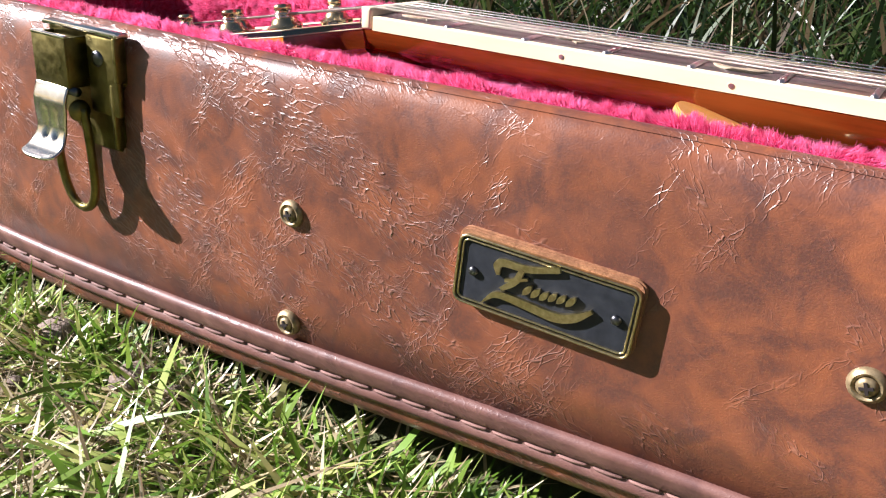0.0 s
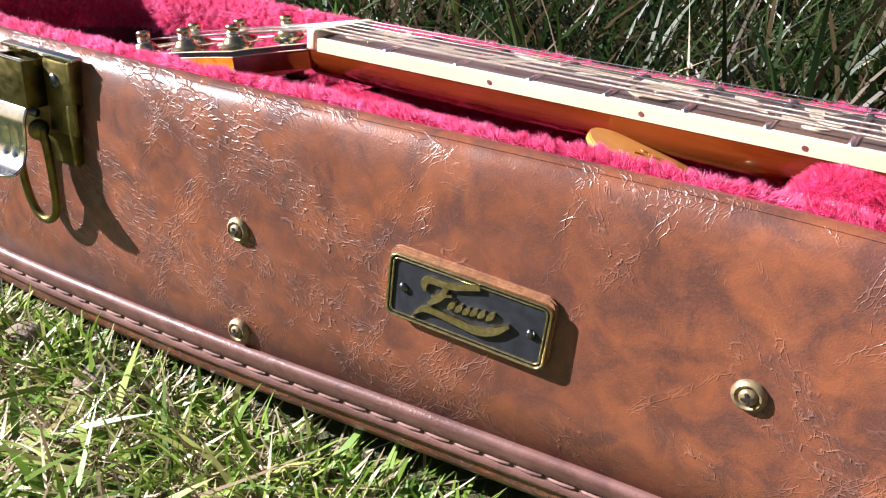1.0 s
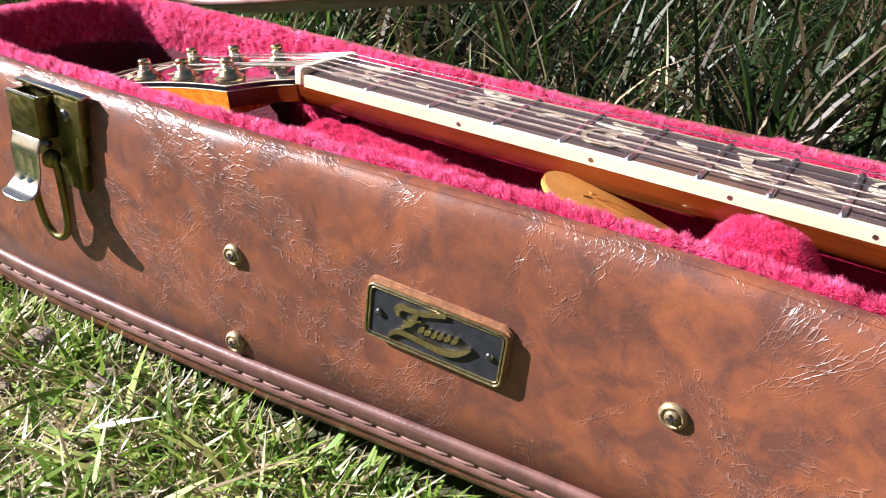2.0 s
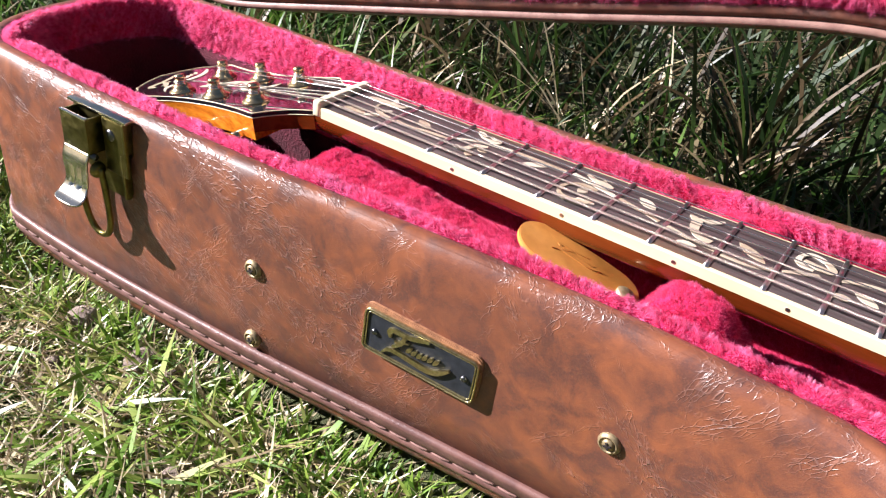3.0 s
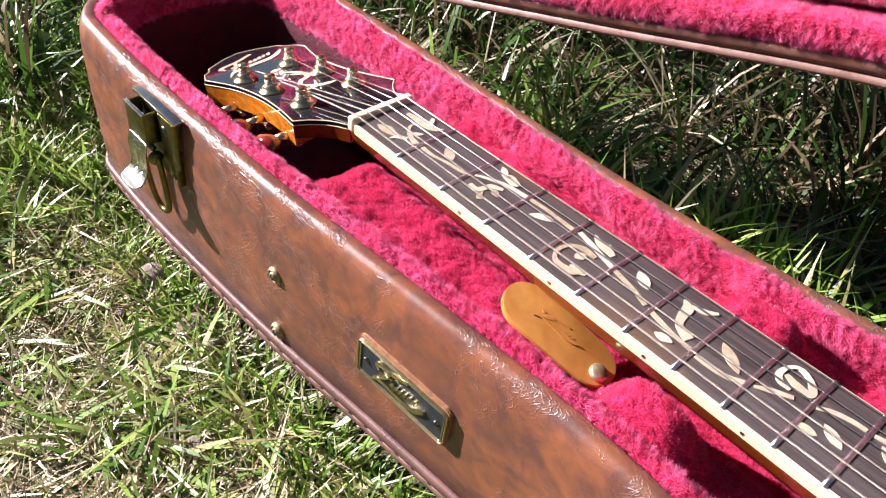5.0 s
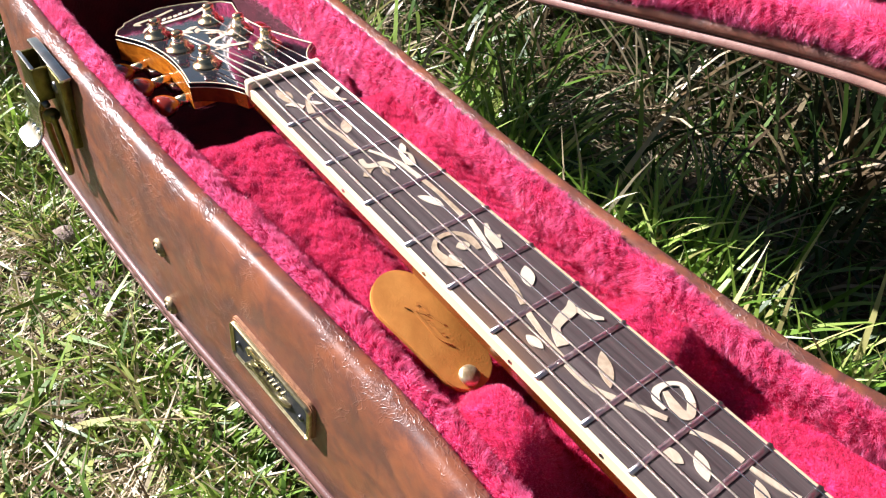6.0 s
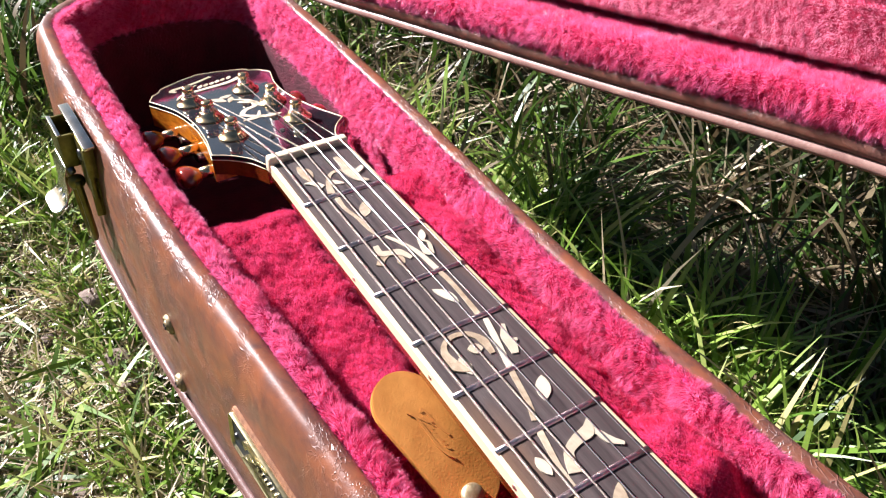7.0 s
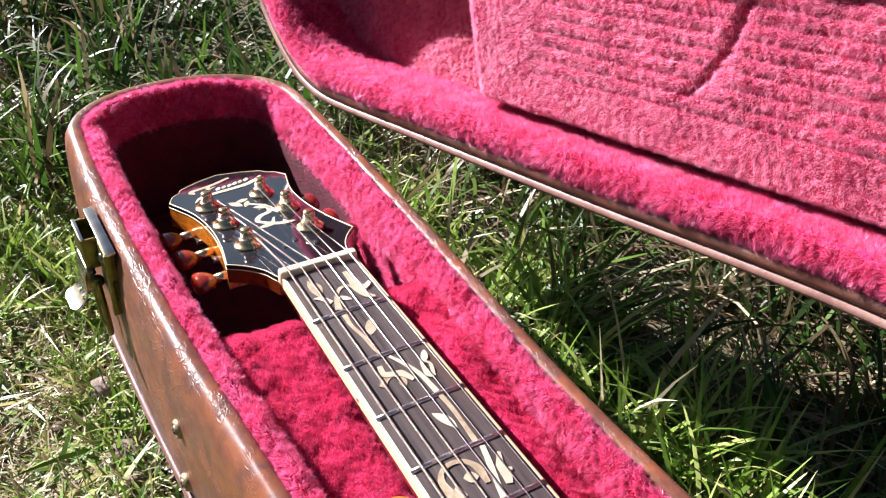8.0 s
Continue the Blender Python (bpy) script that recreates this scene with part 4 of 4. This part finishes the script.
# headstock: it leans back from the nut
HS = Matrix.Translation((-0.006, -0.0022, 0.1560)) @ pose(0, 0, 0, 0, -11.0, 2.3)
near_side = [(0.0, -0.0212), (-0.012, -0.0245), (-0.022, -0.0310), (-0.0290, -0.0385), (-0.050, -0.0335), (-0.075, -0.0305), (-0.100, -0.0320), (-0.124, -0.0392)]
tip = [(-0.1318, -0.0350), (-0.1352, -0.0296), (-0.1395, -0.0275), (-0.1462, -0.0130), (-0.1495, 0.0)]
one = [tuple(q) for q in glide(near_side[:4], 4)[:-1]] + [tuple(q) for q in glide(near_side[3:], 5)[:-1]] + [near_side[-1]] + tip
HEAD_PLAN = one + [(x, -y) for x, y in one[-2::-1]]
grow = lambda pts, s: [(x * (1 + s * 0.5) - s * 0.004, y * (1 - s)) for x, y in pts]
wide = [p for p in HEAD_PLAN if p[0] <= -0.0285]
flare = [p for p in HEAD_PLAN if p[0] >= -0.0295]
flare = flare[len(flare) // 2:] + flare[:len(flare) // 2]
headstock = part("headstock", slab(wide, HS, -0.0150, -0.0022), ORANGE, guitar, "orange mahogany headstock with black face")
# split from the orange headstock so a darker wood can imitate its shade
part("throat", slab(flare, HS, -0.0105, -0.0022), MAHOGANY, headstock, "throat behind the nut, in dark red for its shade")
part("face", slab(HEAD_PLAN, HS, -0.0022, 0.0, 0.0004), LACQUER, headstock, "glossy black face")
part("edge_line", tube([HS @ Vector((x * 0.996 - 0.0002, y * 0.985, 0.0001)) for x, y in HEAD_PLAN], 0.00030, 6), IVORY, headstock, "cream edge line")
part("edge_line", tube([HS @ Vector((x, y, -0.0024)) for x, y in HEAD_PLAN], 0.00026, 6), IVORY, headstock, "cream edge line")
swash(HS @ pose(-0.128, 0.0, 0, 0, 0, 97) @ Matrix.Diagonal((1.0, 0.8, 1, 1)), 0.040, PEARL, headstock, -0.0004, 0.00022, "emblem")
for x, y, deg, ln, wd in ((-0.098, -0.006, 30, 0.011, 0.005), (-0.101, -0.001, 100, 0.009, 0.004), (-0.095, 0.000, -30, 0.009, 0.0035), (-0.085, 0.006, 60, 0.012, 0.004), (-0.078, 0.010, 10, 0.012, 0.0035), (-0.060, -0.001, 95, 0.014, 0.004), (-0.058, 0.008, 80, 0.014, 0.0035)):
    part("emblem", slab(leaf(x, y, deg, ln, wd), HS, -0.0004, 0.00022), PEARL, headstock)
part("emblem", slab(ribbon([(-0.094, 0.001), (-0.086, 0.008), (-0.077, 0.007), (-0.074, 0.000), (-0.068, -0.004), (-0.062, 0.002), (-0.068, 0.006)], [0.0015, 0.003, 0.003, 0.003, 0.003, 0.0025, 0.001], 6), HS, -0.0004, 0.00022), PEARL, headstock)
for x, y in ((-0.030, -0.004), (-0.034, 0.004), (-0.024, 0.012)):
    part("face_screw", lathe(HS @ pose(x, y, 0.0), [(0.0014, 0.0), (0.0013, 0.0008), (0.0005, 0.0011)], 12), STEEL, headstock)

POSTS = []
for row, sgn in ((0, -1), (1, 1)):
    for k, x in enumerate((-0.0440, -0.0755, -0.1040)):
        y = (-0.0198, -0.0205, -0.0210)[k] if sgn < 0 else (0.0180, 0.0180, 0.0135)[k]
        m = HS @ pose(x, y, 0)
        tuner = part("tuner", lathe(m, [(0.0078, 0.0), (0.0079, 0.0009), (0.0070, 0.0017), (0.0058, 0.0022), (0.0052, 0.0036), (0.0047, 0.0046), (0.0040, 0.0050)], 24), GOLD, guitar, "gold tuner with amber button")
        part("post", lathe(m, [(0.0034, 0.004), (0.0033, 0.0058), (0.0027, 0.0066), (0.0027, 0.0078), (0.0034, 0.0085), (0.0034, 0.0100), (0.0026, 0.0107), (0.0008, 0.0108)], 18), GOLD, tuner)
        coil = [m @ Vector((0.0031 * math.cos(a), 0.0031 * math.sin(a), 0.0078 - 0.0002 * a)) for a in np.linspace(0, 15, 46)]
        part("winding", tube(coil, 0.0005, 5), STRING, tuner)
        edge = (0.0370 if k else 0.0375) if sgn < 0 else (0.0335 if k else 0.0345)
        bx = x if sgn < 0 or k else x + 0.007
        # one button by the far wall is turned upright
        deep, twist = (-0.0105, 78) if sgn > 0 and k == 0 else (-0.0150, 0)
        part("shaft", tube([HS @ Vector((bx, sgn * (edge - 0.008), deep)), HS @ Vector((bx, sgn * (edge + 0.005), deep))], [0.0036, 0.0030], 14), GOLD, tuner)
        part("button", lathe(HS @ pose(bx, sgn * (edge + 0.0035), deep) @ pose(0, 0, 0, -90 * sgn, 0, twist) @ Matrix.Diagonal((1.0, 0.62, 1, 1)), [(0.0034, 0.0), (0.0050, 0.0012), (0.0074, 0.0036), (0.0090, 0.0066), (0.0094, 0.0092), (0.0082, 0.0116), (0.0044, 0.0128)], 20), AMBER, tuner, "glossy amber button")
        part("gear_box", block(HS @ pose(x, sgn * (edge - 0.010), -0.0185), 0.013, 0.014, 0.0060, 0.0012), NICKEL, tuner)
        POSTS.append(m @ Vector((0.0, -0.0028 * sgn, 0.0062)))

GAUGE = [0.00062, 0.00052, 0.00042, 0.00030, 0.00026, 0.00023]
order = [0, 1, 2, 5, 4, 3]
for i in range(6):
    f = i / 2.5 - 1
    lift = TOP + 0.0020
    pts = [POSTS[order[i]], Vector((-0.0030, mid_y(0) + f * 0.0172, TOP + 0.0024))]
    for x in (0.1, 0.2, 0.3, 0.4, 0.47):
        pts.append(Vector((x, mid_y(x) + f * (0.0172 + 0.012 * x), lift + 0.003 * x)))
    part("string", tube(pts, GAUGE[i], 7), WOUND if i < 3 else STRING, guitar, "wound string" if i < 3 else "plain steel string")

# the body lies in the wide end of the case
body_plan = [(0.63 + (0.165 + 0.012 * math.cos(2 * a)) * math.cos(a), (0.152 - 0.018 * math.cos(2 * a) - 0.012 * math.cos(a)) * math.sin(a)) for a in np.linspace(0, 2 * math.pi, 60, endpoint=False)]
part("body", slab([(x, y) for x, y in body_plan], Matrix.Identity(4), 0.095, 0.140, 0.004), MAHOGANY, guitar, "glossy mahogany body")


# ---------------------------------------------------------------- ground and grass
def ground_z(x, y):
    far = max(abs(x), abs(y))
    h = -0.006 + 0.006 * wobble((x, y, 0), 9, 4) + 0.004 * wobble((x, y, 0), 30, 9)
    if -0.29 < x < 0.9 and -0.12 < y < 0.12:
        h = max(min(h, 0.004), -0.002)
    if y > 0.25:
        h += 0.03 * (y - 0.25) / (0.5 + abs(y)) + 0.02 * wobble((x, y, 0), 2.5, 1)
    return h if far < 6 else -0.016 + 0.02 * wobble((x, y, 0), 0.5, 1)


def ground_mesh():
    """One sheet: fine near the case, ever coarser towards the horizon."""
    half = [0.0]
    s = 0.012
    while half[-1] < 400:
        half.append(half[-1] + s)
        if half[-1] > 0.7:
            s *= 1.16
    xs = [-v for v in half[:0:-1]] + half
    n = len(xs)
    verts = [(x, y, ground_z(x, y)) for x in xs for y in xs]
    faces = [(i * n + j, (i + 1) * n + j, (i + 1) * n + j + 1, i * n + j + 1) for i in range(n - 1) for j in range(n - 1)]
    return mesh_from("ground", verts, faces)


tagged(part("ground", ground_mesh(), SOIL), "dry soil and thatch under the grass", "ground", kind="structure")

RNG = np.random.default_rng(11)


def scatter(x0, x1, y0, y1, count, margin=0.004):
    """Places in a rectangle, kept clear of the case, denser in tufts."""
    m = int(count * 0.5)
    a = np.stack([RNG.uniform(x0, x1, count - m), RNG.uniform(y0, y1, count - m)], 1)
    hubs = np.stack([RNG.uniform(x0, x1, max(1, m // 22)), RNG.uniform(y0, y1, max(1, m // 22))], 1)
    b = hubs[RNG.integers(0, len(hubs), m)] + RNG.normal(0, 0.011, (m, 2))
    p = np.concatenate([a, b])
    near = np.interp(p[:, 0], [q[0] for q in NEAR], [q[1] for q in NEAR])
    far = np.interp(p[:, 0], [q[0] for q in FAR[::-1]], [q[1] for q in FAR[::-1]])
    inside = (p[:, 0] > -0.262) & (p[:, 0] < 0.86) & (p[:, 1] > near - margin) & (p[:, 1] < far + margin)
    end = (p[:, 0] < -0.2) & (((p[:, 0] + 0.2) / 0.060) ** 2 + ((p[:, 1] + 0.006) / 0.085) ** 2 > 1)
    return p[~inside | end]


def blades(p, length, width, lean, droop, base=None, seg=4, away=None):
    """Grass blades as tapering bent strips. lean, droop: ranges in degrees."""
    n = len(p)
    z0 = np.array([ground_z(x, y) for x, y in p]) if base is None else base
    ln = RNG.uniform(*length, n)
    wd = RNG.uniform(*width, n)
    th = np.radians(RNG.uniform(*lean, n))
    dr = np.radians(RNG.uniform(*droop, n))
    az = RNG.uniform(0, 2 * np.pi, n)
    if away is not None:
        az = np.where(RNG.random(n) < 0.75, away + RNG.normal(0, 0.6, n), az)
    twist = RNG.normal(0, 0.5, n)
    pos = np.stack([p[:, 0], p[:, 1], z0 - 0.004], 1)
    side = np.stack([-np.sin(az + twist), np.cos(az + twist), 0.3 * np.sin(twist)], 1)
    V = []
    for k in range(seg + 1):
        f = k / seg
        w = wd * (0.75 + 0.5 * f if f < 0.4 else 0.95 * (1 - ((f - 0.4) / 0.6) ** 1.6)) / 2
        if k < seg:
            V += [pos + side * w[:, None], pos - side * w[:, None]]
        else:
            V.append(pos)
        ang = th + dr * f
        d = np.stack([np.sin(ang) * np.cos(az), np.sin(ang) * np.sin(az), np.cos(ang)], 1)
        pos = pos + d * (ln / seg)[:, None]
        low = np.array(z0) + 0.002 + 0.001 * RNG.random(n)
        pos[:, 2] = np.maximum(pos[:, 2], low)
    per = 2 * seg + 1
    verts = np.stack(V, 1).reshape(-1, 3)
    tri = []
    for k in range(seg - 1):
        a = 2 * k
        tri += [(a, a + 1, a + 3), (a, a + 3, a + 2)]
    tri.append((2 * seg - 2, 2 * seg - 1, 2 * seg))
    faces = (np.arange(n)[:, None, None] * per + np.array(tri)[None]).reshape(-1, 3)
    return verts, faces


def stuff(name, sets, material, label, category):
    V, F, at = [], [], 0
    for v, f in sets:
        V.append(v)
        F.append(f + at)
        at += len(v)
    me = raw_mesh(name, np.concatenate(V), np.concatenate(F))
    me.polygons.foreach_set("use_smooth", [True] * len(me.polygons))
    ob = part(name, me, material)
    return tagged(ob, label, category, kind="stuff")


LAWN = (-0.62, 0.30, -0.42, -0.080)
stuff("lawn_grass", [
    blades(scatter(-0.30, 0.32, -0.125, -0.075, 2600), (0.014, 0.040), (0.0012, 0.0030), (5, 70), (0, 100), seg=5),
    blades(scatter(*LAWN, 7500), (0.012, 0.038), (0.0009, 0.0024), (35, 88), (-20, 110), seg=5),
    blades(scatter(*LAWN, 2400), (0.028, 0.066), (0.0020, 0.0042), (45, 88), (0, 90), seg=6),
    blades(scatter(*LAWN, 420), (0.040, 0.080), (0.0028, 0.0048), (52, 86), (0, 60), seg=6),
    blades(scatter(-0.50, -0.20, -0.42, 0.0, 3500), (0.02, 0.06), (0.002, 0.0042), (5, 65), (0, 90), seg=5),
    blades(scatter(-0.30, 0.32, 0.088, 0.13, 420), (0.03, 0.075), (0.0022, 0.0042), (0, 45), (10, 90), seg=5),
    blades(scatter(-0.20, 0.30, 0.10, 0.20, 520), (0.05, 0.12), (0.0022, 0.0044), (0, 40), (20, 100), seg=6),
    blades(scatter(-0.08, 0.45, 0.12, 0.25, 650), (0.07, 0.135), (0.0026, 0.0050), (0, 40), (15, 100), seg=6),
    blades(scatter(-0.45, 0.30, 0.08, 0.22, 900), (0.03, 0.08), (0.0022, 0.0046), (10, 70), (0, 90), seg=5),
    blades(scatter(-0.6, 0.9, -1.2, -0.42, 5000), (0.03, 0.07), (0.002, 0.0042), (10, 75), (0, 60)),
], GREEN, "short trampled green lawn grass", "grass")
stuff("dry_grass", [
    blades(scatter(*LAWN, 27000), (0.012, 0.050), (0.0007, 0.0020), (58, 93), (-60, 80), seg=5),
    blades(scatter(*LAWN, 520), (0.05, 0.11), (0.0014, 0.0028), (72, 91), (-20, 40), seg=5),
    blades(scatter(-0.6, -0.24, -0.42, 0.30, 700), (0.03, 0.10), (0.0012, 0.003), (30, 90), (0, 60)),
    blades(scatter(-0.35, 0.32, 0.085, 0.26, 240), (0.05, 0.14), (0.0014, 0.0030), (35, 88), (-20, 70), seg=5),
    blades(np.array([-0.066, 0.117]) + RNG.normal(0, 0.006, (16, 2)), (0.09, 0.15), (0.003, 0.006), (0, 30), (20, 90)),
    blades(np.array([0.075, 0.19]) + RNG.normal(0, 0.006, (5, 2)), (0.12, 0.20), (0.003, 0.005), (5, 25), (0, 40)),
    blades(scatter(-0.5, 1.2, 0.32, 1.1, 220), (0.08, 0.26), (0.0016, 0.0036), (10, 80), (0, 90), seg=5),
], STRAW, "dry straw-coloured grass blades", "grass")
stuff("thatch", [
    blades(scatter(-0.45, 0.40, 0.085, 0.50, 3000), (0.03, 0.10), (0.0014, 0.0030), (62, 93), (-50, 60), seg=5),
    blades(scatter(-0.35, 0.9, 0.16, 0.9, 600), (0.06, 0.16), (0.0018, 0.0038), (25, 85), (0, 90), seg=6),
    blades(scatter(*LAWN, 2600), (0.008, 0.022), (0.0016, 0.0036), (65, 95), (-60, 90), seg=4),
], THATCH, "matted brown thatch and dead stalks under the grass", "grass")
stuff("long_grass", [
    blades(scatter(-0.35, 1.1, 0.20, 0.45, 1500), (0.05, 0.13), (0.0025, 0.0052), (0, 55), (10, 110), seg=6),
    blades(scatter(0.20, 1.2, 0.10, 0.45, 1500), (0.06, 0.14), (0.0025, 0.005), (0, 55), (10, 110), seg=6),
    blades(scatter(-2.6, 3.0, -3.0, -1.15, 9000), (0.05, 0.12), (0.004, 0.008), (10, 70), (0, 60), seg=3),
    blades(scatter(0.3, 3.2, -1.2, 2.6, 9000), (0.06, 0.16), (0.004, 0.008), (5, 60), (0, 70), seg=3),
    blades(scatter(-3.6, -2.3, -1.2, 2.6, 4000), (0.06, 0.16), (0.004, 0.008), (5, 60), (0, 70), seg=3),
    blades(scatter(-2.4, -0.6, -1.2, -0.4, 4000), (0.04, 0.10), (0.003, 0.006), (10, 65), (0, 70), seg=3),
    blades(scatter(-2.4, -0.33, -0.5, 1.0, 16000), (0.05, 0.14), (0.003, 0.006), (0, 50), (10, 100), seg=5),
], WILD, "long green grass round the raised lid, darkened for shade", "grass")
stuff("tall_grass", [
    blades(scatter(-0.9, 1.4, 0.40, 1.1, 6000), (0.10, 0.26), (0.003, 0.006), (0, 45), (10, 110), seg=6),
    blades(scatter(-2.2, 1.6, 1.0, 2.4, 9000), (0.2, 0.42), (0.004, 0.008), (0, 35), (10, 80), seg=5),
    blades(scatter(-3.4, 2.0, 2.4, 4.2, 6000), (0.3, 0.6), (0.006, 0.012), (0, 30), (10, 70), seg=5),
], TALL, "tall green and brown grass behind the case, darkened for its shade", "grass")
stuff("herb_leaves", [
    blades(scatter(*LAWN, 3200), (0.007, 0.014), (0.005, 0.009), (40, 90), (0, 20), base=None, seg=3),
    blades(scatter(-1.2, -0.25, -0.3, 0.5, 1500), (0.008, 0.02), (0.006, 0.013), (30, 80), (0, 20), seg=3),
    blades(scatter(-0.3, 0.3, 0.09, 0.4, 600), (0.008, 0.018), (0.005, 0.010), (30, 80), (0, 20), seg=3),
], CLOVER, "small broad green herb leaves in the lawn", "plant")


def clod(x, y, r, seed):
    bm = bmesh.new()
    bmesh.ops.create_icosphere(bm, subdivisions=3, radius=r)
    for v in bm.verts:
        v.co *= 1 + 0.35 * wobble(v.co, 70, seed) + 0.18 * wobble(v.co, 190, seed)
        v.co.z *= 0.7
    bmesh.ops.translate(bm, verts=bm.verts, vec=(x, y, ground_z(x, y) + r * 0.45))
    return tagged(part("soil_clod", smoothed(bm, 80), CLOD), "crumbly grey-brown clod of soil in the grass", "soil clod", "soil clods")


mm = Mat("dry soil clod", 0.95)
CLOD = mm.colour(mm.ramp(mm.noise(260, 5), (0.3, (0.12, 0.085, 0.065)), (0.7, (0.26, 0.20, 0.165)))).bump(mm.noise(420, 5), 0.8, 0.002).m
for k, (x, y, r) in enumerate(((-0.059, -0.1095, 0.010), (-0.035, -0.108, 0.008), (-0.115, -0.107, 0.010), (-0.10, -0.14, 0.006), (0.02, -0.15, 0.006))):
    clod(x, y, r, k)

# ---------------------------------------------------------------- stitches of the band
sm = tube([(-0.0056, 0, -0.0004), (-0.0044, 0, 0.0004), (0, 0, 0.0007), (0.0044, 0, 0.0004), (0.0056, 0, -0.0004)], [0.0003, 0.0006, 0.00068, 0.0006, 0.0003], 8)
sm.materials.append(THREAD)
x = -0.215
while x < 0.30:
    z = case_z(x, 0, 0.0316)
    m = on_wall(x, z, 0.0024) @ Matrix.Rotation(radians(1.7), 4, "Z")
    st = new("stitch", sm)
    st.matrix_world = m
    st.parent = case
    x += 0.0125
